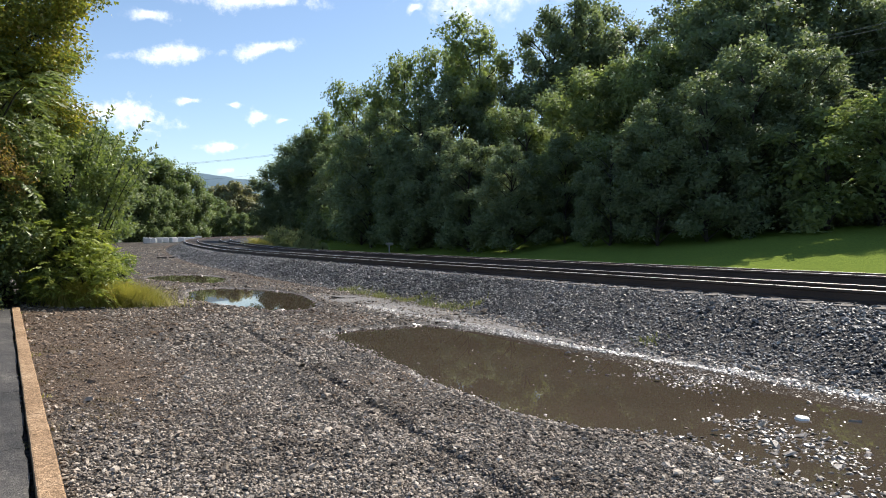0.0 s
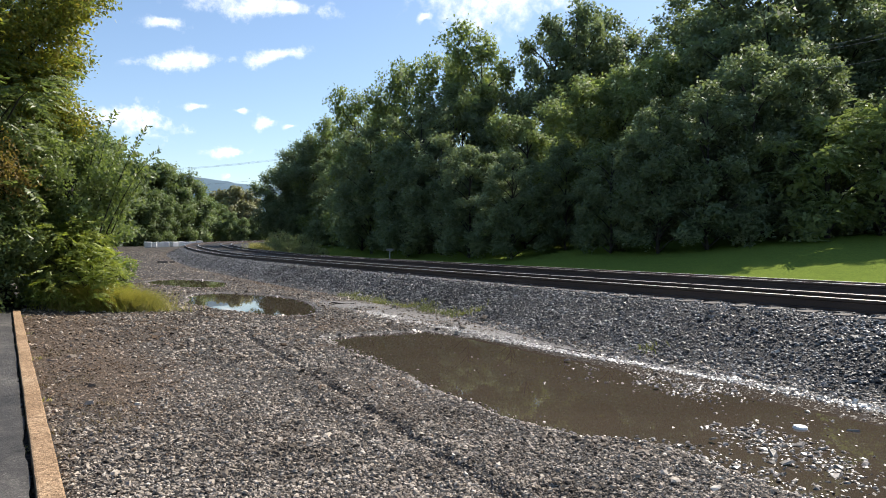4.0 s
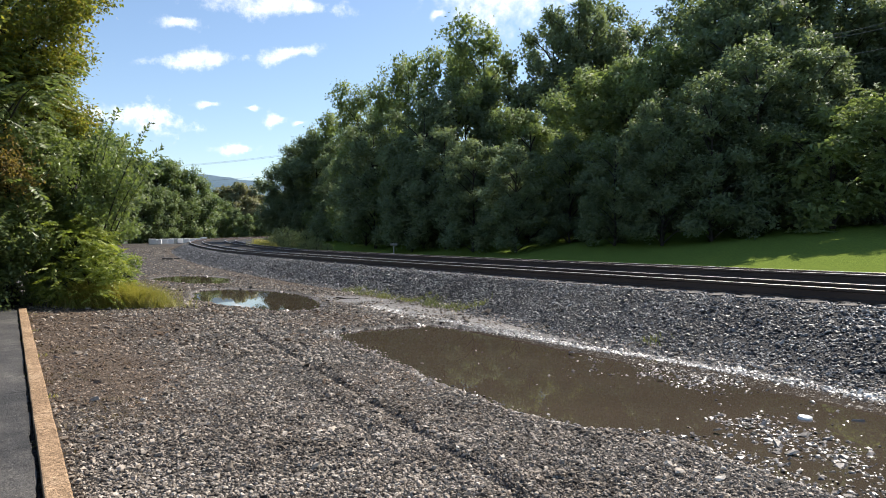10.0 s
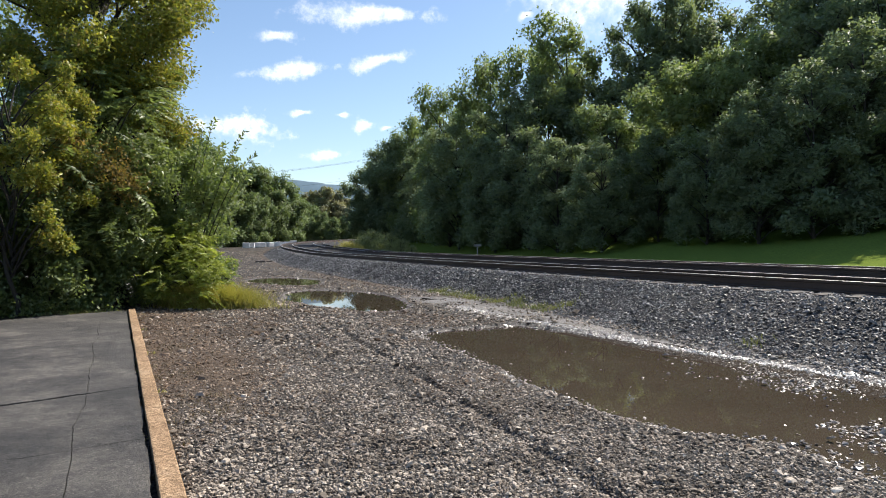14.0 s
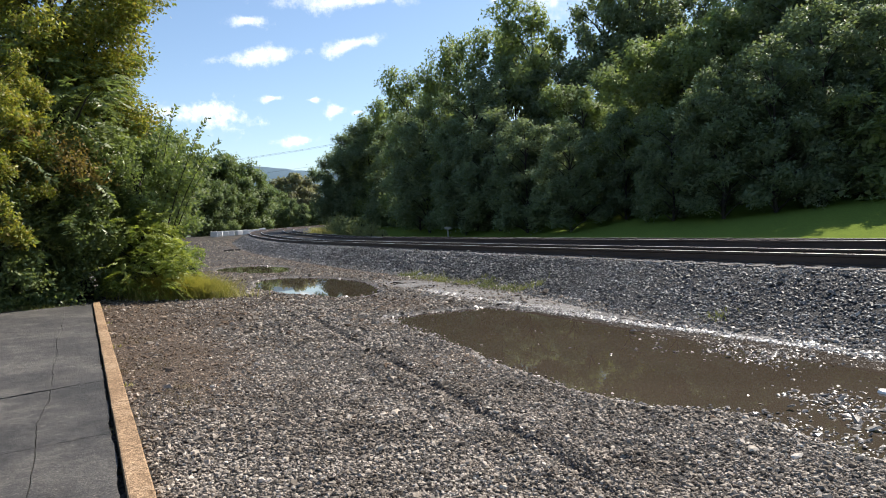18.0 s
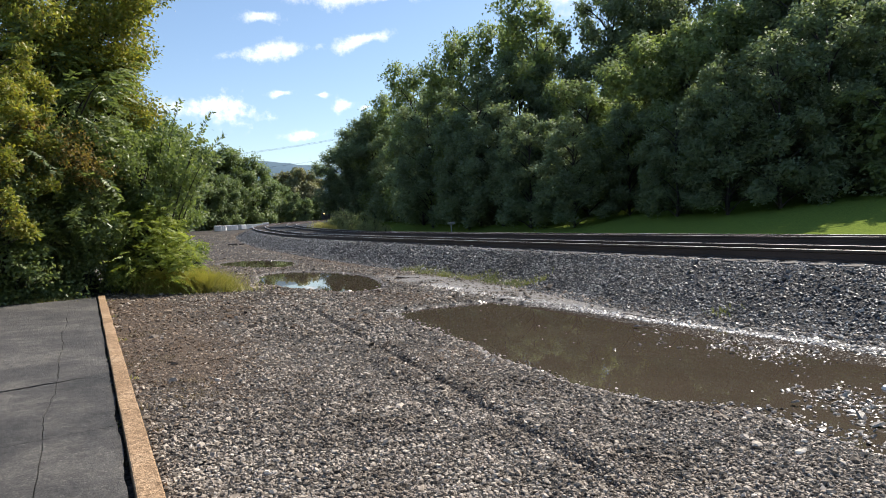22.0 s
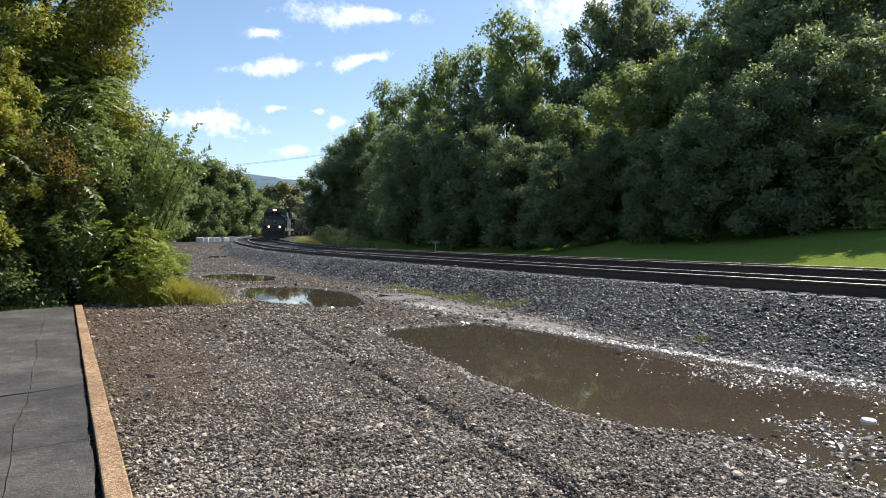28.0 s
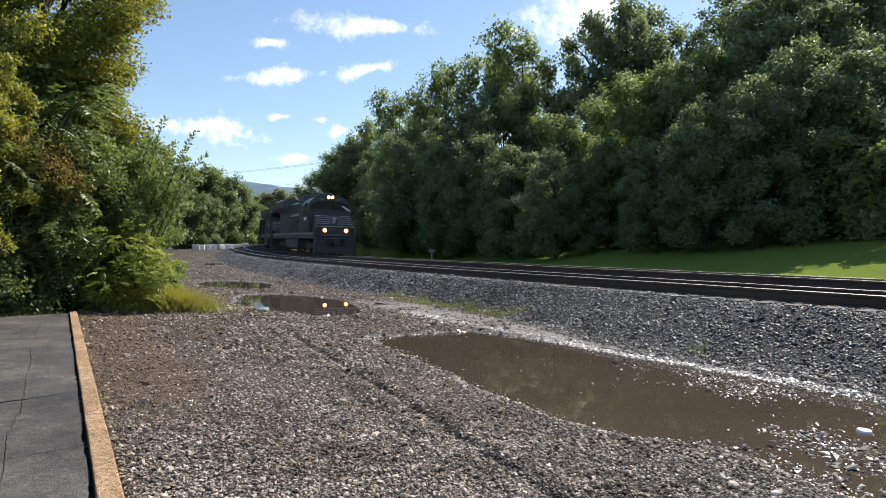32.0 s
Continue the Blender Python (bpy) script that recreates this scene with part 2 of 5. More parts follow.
# ---------------------------------------------------------------- mesh helpers
def mesh_of(name, verts, faces, mats, smooth=False, index=None):
    """A mesh from arrays of corners and of equal-sized faces."""
    verts, faces = np.asarray(verts, np.float32), np.asarray(faces, np.int32)
    me = bpy.data.meshes.new(name)
    k = faces.shape[1]
    me.vertices.add(len(verts))
    me.vertices.foreach_set("co", verts.ravel())
    me.loops.add(faces.size)
    me.loops.foreach_set("vertex_index", faces.ravel())
    me.polygons.add(len(faces))
    me.polygons.foreach_set("loop_start", np.arange(0, faces.size, k, dtype=np.int32))
    me.polygons.foreach_set("loop_total", np.full(len(faces), k, np.int32))
    for mt in (mats if isinstance(mats, (list, tuple)) else [mats]):
        me.materials.append(mt)
    if index is not None:
        me.polygons.foreach_set("material_index", np.asarray(index, np.int32))
    me.polygons.foreach_set("use_smooth", np.full(len(faces), smooth, bool))
    me.update(calc_edges=True)
    return me


def part(name, bm, mat, parent=None, label="", smooth=False):
    """Links a bmesh (or a mesh) as one object under a thing."""
    if isinstance(bm, bmesh.types.BMesh):
        me = bpy.data.meshes.new(name)
        bm.to_mesh(me)
        bm.free()
        me.materials.append(mat)
        if smooth:
            for f in me.polygons:
                f.use_smooth = True
    else:
        me = bm
    ob = new(name, me)
    if parent is not None:
        ob.parent = parent
    if label:
        ob["label"] = label
    return ob


def box(bm, x0, x1, y0, y1, z0, z1, bevel=0.0):
    r = bmesh.ops.create_cube(bm, size=1)
    for v in r["verts"]:
        v.co = Vector(((x0 + x1) / 2 + v.co.x * (x1 - x0), (y0 + y1) / 2 + v.co.y * (y1 - y0), (z0 + z1) / 2 + v.co.z * (z1 - z0)))
    if bevel:
        edges = list({e for v in r["verts"] for e in v.link_edges})
        bmesh.ops.bevel(bm, geom=edges, offset=bevel, segments=2, affect="EDGES", profile=0.6)
    return bm


def cyl(bm, a, b, r, seg=12, r2=None):
    a, b = Vector(a), Vector(b)
    d = b - a
    m4 = Matrix.Translation((a + b) / 2) @ d.to_track_quat("Z", "Y").to_matrix().to_4x4()
    bmesh.ops.create_cone(bm, cap_ends=True, segments=seg, radius1=r, radius2=r if r2 is None else r2, depth=d.length, matrix=m4)
    return bm


def prism(bm, outline, y0, y1):
    """An outline of (x, z) drawn out from y0 to y1."""
    a = [bm.verts.new((x, y0, z)) for x, z in outline]
    b = [bm.verts.new((x, y1, z)) for x, z in outline]
    k = len(outline)
    bm.faces.new(a[::-1]), bm.faces.new(b)
    for i in range(k):
        bm.faces.new((a[i], a[(i + 1) % k], b[(i + 1) % k], b[i]))
    bmesh.ops.recalc_face_normals(bm, faces=bm.faces)
    return bm


def B():
    return bmesh.new()


# ---------------------------------------------------------------- the line of the far track
OFF, HEAD, BEND, RADIUS, BEND_END = 15.23, radians(33.0), 10.0, 340.0, 250.0
GAUGE, SPACING, RAIL_Z = 1.435, 4.27, 0.83


def line(s, off=0.0):
    """Points of the far track's middle at s metres along it, moved off metres to its right."""
    s = np.asarray(s, float)
    d, nn = np.array([-math.sin(HEAD), math.cos(HEAD)]), np.array([math.cos(HEAD), math.sin(HEAD)])
    a = np.clip(s - BEND, 0, BEND_END - BEND) / RADIUS
    past = np.maximum(s - BEND_END, 0)
    along = np.where(s < BEND, s, BEND + RADIUS * np.sin(a)) + past * np.cos(a)
    side = RADIUS * (1 - np.cos(a)) + past * np.sin(a)
    th = HEAD - a
    p = (OFF + side)[..., None] * nn + along[..., None] * d
    return p + off * np.stack([np.cos(th), np.sin(th)], -1), th


def grade(s):
    return np.clip(np.asarray(s, float) - 45, 0, 200) * 0.0095


_S = np.arange(-160.0, 620.0, 1.0)
_C, _TH = line(_S)


def side_of(x, y):
    """How far right of the far track's middle, and how far along it."""
    x, y = np.asarray(x, float).ravel(), np.asarray(y, float).ravel()
    u, s = np.empty(len(x)), np.empty(len(x))
    for i in range(0, len(x), 20000):
        dx, dy = x[i:i + 20000, None] - _C[None, :, 0], y[i:i + 20000, None] - _C[None, :, 1]
        k = (dx * dx + dy * dy).argmin(1)
        r = np.arange(len(k))
        u[i:i + 20000] = dx[r, k] * np.cos(_TH[k]) + dy[r, k] * np.sin(_TH[k])
        s[i:i + 20000] = _S[k] - dx[r, k] * np.sin(_TH[k]) + dy[r, k] * np.cos(_TH[k])
    return u, s


def value_noise(x, y, seed=0):
    """Smooth noise from 0 to 1 with a period of one metre."""
    xi, yi = np.floor(x).astype(np.int64), np.floor(y).astype(np.int64)
    fx, fy = x - xi, y - yi
    fx, fy = fx * fx * (3 - 2 * fx), fy * fy * (3 - 2 * fy)

    def h(a, b):
        k = (a * 374761393 + b * 668265263 + seed * 974634) & 0xFFFFFFFF
        k = ((k ^ (k >> 13)) * 1274126177) & 0xFFFFFFFF
        return ((k ^ (k >> 16)) & 0xFFFF) / 65535.0
    return (h(xi, yi) * (1 - fx) + h(xi + 1, yi) * fx) * (1 - fy) + (h(xi, yi + 1) * (1 - fx) + h(xi + 1, yi + 1) * fx) * fy


def fbm(x, y, seed=0, octaves=4):
    return sum(value_noise(x * 2.0 ** k, y * 2.0 ** k, seed + k) * 0.5 ** k for k in range(octaves)) / 1.9


PROFILE = ([-400, -60, -20, -7.7, -7.4, -5.75, -5.5, 1.55, 1.8, 3.4, 5.0, 8.0, 14.0, 19.0, 24.0, 32.0, 60.0, 120.0, 200.0, 500.0],
           [3.0, 0.6, 0.0, 0.0, 0.06, 0.60, 0.62, 0.62, 0.60, 0.05, 0.0, 0.25, 1.15, 1.8, 2.5, 6.0, 21.0, 44.0, 58.0, 80.0])
# small pools: middle, half length, half width, turn, depth
POOLS = [((-5.1, 18.1), 3.3, 1.3, 33.0, 0.15), ((-9.84, 26.4), 2.9, 1.25, 33.0, 0.10)]
WATER_Z = -0.035
# the broad puddle: where along the line, its shore on the lot's side and its shore under the ballast
SHORE_S = [-3.0, 0.5, 2.6, 3.5, 4.1, 4.8, 6.0, 8.0, 10.3]
SHORE_LOT = [-9.7, -10.95, -10.92, -10.8, -11.2, -11.35, -11.25, -11.0, -10.72]
SHORE_BANK = [-8.4, -8.1, -8.0, -7.95, -7.92, -7.88, -7.78, -7.75, -8.6]


def broad_pool(x, y):
    """How far inside the broad puddle's shore, in metres."""
    u, s = (v.reshape(np.shape(x)) for v in side_of(x, y))
    wob = 0.22 * (fbm(x * 1.7, y * 1.7, 5) - 0.5)
    d = np.minimum(u - np.interp(s, SHORE_S, SHORE_LOT), np.interp(s, SHORE_S, SHORE_BANK) - u)
    return np.minimum(d, np.minimum((10.6 - s) * 0.7, s + 3.0)) + wob


def pool_depth(x, y):
    x, y = np.asarray(x, float), np.asarray(y, float)
    d = np.clip(0.035 + 0.3 * broad_pool(x, y), 0, 0.11)
    for (cx, cy), a, b, turn, depth in POOLS:
        c, s = math.cos(radians(turn)), math.sin(radians(turn))
        lx, ly = (x - cx) * c + (y - cy) * s, -(x - cx) * s + (y - cy) * c
        lx = lx * (1 + 0.35 * np.clip(-ly / a, 0, 1))
        q = np.sqrt((lx / b) ** 2 + (ly / a) ** 2) + 0.32 * (fbm(x * 0.9, y * 0.9, 5) - 0.5)
        d = np.maximum(d, depth * np.clip(1.25 - q, 0, 0.55) / 0.4)
    return d


def foot(s):
    """Where the ballast shoulder ends, right of the far track's middle."""
    return -7.75 + 0.9 * np.clip((np.asarray(s, float) - 8.5) / 4.5, 0, 1)


def height(x, y):
    x, y = np.asarray(x, float), np.asarray(y, float)
    u, s = (v.reshape(x.shape) for v in side_of(x, y))
    toe = foot(s)
    on = (u > toe) & (u < -5.5)
    z = np.interp(np.where(on, -7.75 + (u - toe) * 2.25 / (-5.5 - toe), np.where((u > -7.75) & (u <= toe), -7.76, u)), *PROFILE) + grade(s) * np.clip((u + 60) / 40, 0, 1)
    lot = np.clip((toe + 0.2 - u) / 0.6, 0, 1)
    far = np.hypot(x, y)
    z += lot * (0.05 * (fbm(x * 0.5, y * 0.5, 2) - 0.5) + 0.02 * (fbm(x * 3, y * 3, 9) - 0.5) * (far < 60))
    # wheel ruts that run with the track
    for c, w, deep, broken in ((-12.95, 0.045, 0.048, 0.65), (-12.80, 0.07, -0.022, 0.6), (-13.14, 0.08, -0.022, 0.8), (-13.36, 0.06, 0.022, 1.0), (-12.3, 0.16, 0.012, 0.5), (-14.9, 0.2, 0.02, 0.8), (-14.4, 0.2, -0.01, 0.5)):
        gaps = 1 - broken * np.clip(1.9 * fbm(s * 2.6, s * 0 + c, 15) - 0.5, 0, 1)
        z -= lot * deep * gaps * np.exp(-((u - c - 0.107 * s - 0.12 * (fbm(s * 0.5, s * 0, 4) - 0.5)) / w) ** 2) * np.clip(s + 6, 0, 1) * np.clip((15 - s) / 4, 0, 1)
    z -= lot * pool_depth(x, y)
    hill = np.clip((u - 8) / 20, 0, 1)
    z += hill * 1.6 * (fbm(x * 0.12, y * 0.12, 3) - 0.5)
    return z


KERB_A, KERB_B = np.array([-9.75, 15.6]), np.array([3.4, -4.75])   # outer edge of the kerb
_kd = (KERB_B - KERB_A) / np.linalg.norm(KERB_B - KERB_A)
_kn = np.array([_kd[1], -_kd[0]])
KERB_A = np.array([-8.87, 14.3])


def right_of_kerb(xy):
    return (xy - KERB_A) @ np.array([-_kd[1], _kd[0]])


def earthy(x, y):
    """Bare brown soil: beside the kerb, towards the thicket and in scattered patches."""
    k = right_of_kerb(np.stack([x, y], -1))
    along = (np.stack([x, y], -1) - KERB_A) @ _kd
    near = np.exp(-((k - 0.5) / 1.0) ** 2) * np.clip((11.5 - along) / 3, 0, 1) * np.clip(along + 1, 0, 1)
    back = np.clip((3.2 - along) / 2, 0, 1) * np.clip(k, 0, 1) * 0.25
    r = np.hypot(x, y)
    patch = np.clip((fbm(x * 0.55, y * 0.55, 51) - 0.47) * 5, 0, 1) * np.clip((r - 5) / 5, 0, 1) * (0.75 - 0.65 * np.clip((r - 11) / 8, 0, 1))
    u, s = (v.reshape(np.shape(x)) for v in side_of(x, y))
    hem = np.exp(-((u - foot(s) + 0.25) / 0.45) ** 2) * np.clip((s - 17) / 6, 0, 1) * 1.1
    return np.clip(np.maximum(np.maximum(np.maximum(near * 1.2, back), patch), hem) * (0.45 + 0.9 * fbm(x * 1.5, y * 1.5, 52)), 0, 1)


# ---------------------------------------------------------------- the ground, one sheet
def ground_material():
    m, n, l, p = material("gravel_and_grass")

    def at(nm):
        a = n.new("ShaderNodeAttribute")
        a.attribute_name = nm
        return a.outputs["Fac"]

    big, mid, fine = noise_tex(n, l, 0.35, 5), noise_tex(n, l, 9, 8, 0.7), noise_tex(n, l, 48, 6, 0.75)
    vor = n.new("ShaderNodeTexVoronoi")
    vor.inputs["Scale"].default_value = 38
    l.new(n["Texture Coordinate"].outputs["Object"], vor.inputs["Vector"])
    # near-black base: shadow between the stones is put into the colour
    shadowed_grit = ramp(n, l, vor.outputs["Color"], [(0.1, (0.008, 0.0074, 0.0068)), (0.5, (0.026, 0.024, 0.022)), (0.9, (0.10, 0.093, 0.086))])
    earth = ramp(n, l, mid.outputs[0], [(0.3, (0.06, 0.055, 0.05)), (0.7, (0.125, 0.115, 0.105))])
    shadowed_grit = mix(n, l, 1.0, shadowed_grit, ramp(n, l, mid.outputs[0], [(0.35, (0.55, 0.55, 0.55)), (0.65, (1.5, 1.45, 1.4))]), "MULTIPLY")
    gravel = mix(n, l, ramp(n, l, big.outputs[0], [(0.42, (0, 0, 0)), (0.62, (0.45, 0.45, 0.45))]), shadowed_grit, earth)
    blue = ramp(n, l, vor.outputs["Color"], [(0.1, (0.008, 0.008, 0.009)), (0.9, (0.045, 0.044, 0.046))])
    lawn = mix(n, l, 1.0, ramp(n, l, mid.outputs[0], [(0.3, (0.13, 0.18, 0.045)), (0.7, (0.225, 0.285, 0.06))]),
               ramp(n, l, fine.outputs[0], [(0.3, (0.6, 0.65, 0.6)), (0.7, (1.1, 1.1, 1.0))]), "MULTIPLY")
    mud = ramp(n, l, mid.outputs[0], [(0.3, (0.16, 0.142, 0.122)), (0.7, (0.28, 0.257, 0.23))])
    litter = ramp(n, l, mid.outputs[0], [(0.3, (0.03, 0.025, 0.015)), (0.7, (0.07, 0.055, 0.03))])
    loam = ramp(n, l, mid.outputs[0], [(0.3, (0.045, 0.031, 0.021)), (0.55, (0.10, 0.071, 0.049)), (0.75, (0.17, 0.13, 0.098))])
    loam = mix(n, l, 1.0, loam, ramp(n, l, vor.outputs["Color"], [(0.1, (0.6, 0.6, 0.6)), (0.9, (1.35, 1.33, 1.3))]), "MULTIPLY")
    half = n.new("ShaderNodeMath")
    half.operation = "MULTIPLY"
    half.inputs[1].default_value = 0.85
    l.new(at("earth"), half.inputs[0])
    c = mix(n, l, half.outputs[0], gravel, loam)
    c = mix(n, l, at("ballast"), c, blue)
    c = mix(n, l, at("mud"), c, mud)
    c = mix(n, l, at("lawn"), c, lawn)
    c = mix(n, l, at("litter"), c, litter)
    l.new(c, p.inputs["Base Color"])
    wet = n.new("ShaderNodeMapRange")
    wet.inputs["To Min"].default_value, wet.inputs["To Max"].default_value = 0.85, 0.3
    l.new(at("mud"), wet.inputs["Value"])
    l.new(wet.outputs[0], p.inputs["Roughness"])
    dry = n.new("ShaderNodeMapRange")
    dry.inputs["To Min"].default_value, dry.inputs["To Max"].default_value = 0.25, 0.0
    l.new(at("lawn"), dry.inputs["Value"])
    l.new(dry.outputs[0], p.inputs["Specular IOR Level"])
    bump(n, l, p, mix(n, l, 0.5, vor.outputs["Distance"], fine.outputs[0]), 0.9, 0.03)
    return m


def mud_strip(x, y, u, s):
    """Pale drying mud between the ballast's foot and the broad puddle."""
    flat = np.clip((s - 8) / 3, 0, 1)
    u = u + 0.4 * (fbm(x * 1.3, y * 1.3, 14) - 0.5)
    k = np.exp(-((u + 8.0 - 0.25 * flat) / (0.15 + 0.6 * flat)) ** 4) * (s > -4) * np.clip((18.5 - s) / 3, 0, 1)
    return k * np.clip(2.6 * fbm(x * 0.8, y * 0.8, 13) - 0.25, 0.2, 1)


def build_ground():
    radii = np.concatenate([np.linspace(0.2, 15, 230), np.linspace(15.1, 30, 75), np.geomspace(30.5, 2600, 110)])
    turns = np.concatenate([np.linspace(-50, 50, 330), np.linspace(51.5, 308.5, 90)])
    R, A = np.meshgrid(radii, np.radians(turns), indexing="ij")
    x, y = R * np.sin(A), R * np.cos(A)
    z = height(x, y)
    nr, na = R.shape
    i, j = np.meshgrid(np.arange(nr - 1), np.arange(na), indexing="ij")
    k = (j + 1) % na
    quads = np.stack([i * na + j, i * na + k, (i + 1) * na + k, (i + 1) * na + j], -1).reshape(-1, 4)
    verts = np.stack([x, y, z], -1).reshape(-1, 3)
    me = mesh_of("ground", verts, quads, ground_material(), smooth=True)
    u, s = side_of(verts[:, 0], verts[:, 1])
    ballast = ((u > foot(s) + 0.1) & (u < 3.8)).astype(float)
    lawn = np.clip((u - 4.2 - 4.5 * np.clip((s - 62) / 14, 0, 1) + 2 * (fbm(verts[:, 0], verts[:, 1], 11) - 0.5)) / 1.0, 0, 1)
    lawn = np.maximum(lawn, np.clip((-u - 45) / 6, 0, 1))
    litter = np.clip((u - 21.5 + 3 * (fbm(verts[:, 0] * .5, verts[:, 1] * .5, 12) - 0.5)) / 2.0, 0, 1)
    pool = pool_depth(verts[:, 0], verts[:, 1])
    strip = mud_strip(verts[:, 0], verts[:, 1], u, s)
    mud = np.clip(np.maximum(np.clip(pool * 14, 0, 1), strip), 0, 1) * (u < foot(s) + 0.15)
    for nm, v in (("earth", earthy(verts[:, 0], verts[:, 1])), ("ballast", ballast), ("lawn", lawn), ("litter", litter), ("mud", mud)):
        a = me.attributes.new(nm, "FLOAT", "POINT")
        a.data.foreach_set("value", v.astype(np.float32))
    g = new("ground", me)
    tagged(g, "grey crushed gravel lot, muddy hollows, mown lawn and wooded bank", "ground", kind="structure")


build_ground()


def water():
    m, n, l, p = material("muddy_water")
    big = noise_tex(n, l, 0.5, 3)
    l.new(ramp(n, l, big.outputs[0], [(0.3, (0.052, 0.041, 0.03)), (0.7, (0.068, 0.053, 0.039))]), p.inputs["Base Color"])
    p.inputs["Roughness"].default_value, p.inputs["IOR"].default_value = 0.015, 1.33
    rip = noise_tex(n, l, 2.2, 2)
    bump(n, l, p, rip.outputs[0], 0.012, 0.01)
    for name, label, (cx, cy), a in (("puddle", "broad shallow puddle of brown muddy water in gravel", (2.33, 6.28), 7.6),
                                 ("puddle", "still puddle mirroring the sky, in the gravel track", (-5.25, 18.06), 4.2),
                                 ("puddle", "narrow brown puddle beside tall grass", (-9.84, 26.4), 3.4)):
        bm = B()
        bmesh.ops.create_circle(bm, cap_ends=True, segments=40, radius=1)
        for v in bm.verts:
            if a > 5:
                k = (abs(v.co.x) ** 4 + abs(v.co.y) ** 4) ** -0.25
                v.co = Vector((v.co.x * k * 2.05 + 0.2, v.co.y * k * 7.2, 0))
            else:
                v.co = Vector((v.co.x * a * 0.47, v.co.y * a, 0))
        ob = part(name, bm, m)
        ob.matrix_world = pose(cx, cy, WATER_Z, 0, 0, 33)
        tagged(ob, label, "puddle")


water()


# ---------------------------------------------------------------- tracks
def sweep(outline, s_values, off, z0):
    """An outline of (across, up) carried along the line."""
    c, th = line(s_values, off)
    zz = grade(s_values) + z0
    o = np.array(outline)
    ax = np.stack([np.cos(th), np.sin(th)], -1)
    v = np.concatenate([c[:, None, :] + o[None, :, :1] * ax[:, None, :], zz[:, None, None] + np.broadcast_to(o[None, :, 1:], (len(c), len(o), 1))], -1)
    k, q = len(o), len(c)
    i, j = np.meshgrid(np.arange(q - 1), np.arange(k), indexing="ij")
    f = np.stack([i * k + j, i * k + (j + 1) % k, (i + 1) * k + (j + 1) % k, (i + 1) * k + j], -1)
    return v.reshape(-1, 3), f.reshape(-1, 4), np.broadcast_to(j, i.shape).ravel()


RAIL = [(-0.036, 0.0), (0.036, 0.0), (0.036, -0.04), (0.010, -0.055), (0.010, -0.15), (0.075, -0.165), (0.075, -0.18), (-0.075, -0.18), (-0.075, -0.165), (-0.010, -0.15), (-0.010, -0.055), (-0.036, -0.04)]
S_TRACK = np.concatenate([np.arange(-60, 180, 1.5), np.arange(180, 560, 4.0)])


def track(off, label):
    t = new("railway_track")
    tagged(t, label, "railway track", "tracks", "structure")
    for side, lift in ((-1, 0.0), (1, -0.02)):
        v, f, j = sweep(RAIL, S_TRACK, off + side * GAUGE / 2, RAIL_Z + lift)
        part("rail", mesh_of("rail", v, f, [M_RAILSIDE, M_RAILTOP], index=(j == 0).astype(int)), None, t, "rusty steel rail with a polished head")
    tie = box(B(), -1.3, 1.3, -0.115, 0.115, -0.19, 0.0, 0.012)
    me = bpy.data.meshes.new("tie")
    tie.to_mesh(me)
    tie.free()
    me.materials.append(M_TIE)
    steps = np.arange(-18, 95, 0.52)
    c, th = line(steps, off)
    for q in range(len(steps)):
        o = new("tie", me)
        o.parent = t
        o.matrix_local = pose(c[q, 0], c[q, 1], RAIL_Z - 0.185 + float(grade(steps[q])), 0, 0, math.degrees(th[q]) + float(rng.normal(0, 0.6)))
    return t


track(0.0, "far railway track with polished rails on dark ballast")
track(-SPACING, "near railway track with polished rails on dark ballast")


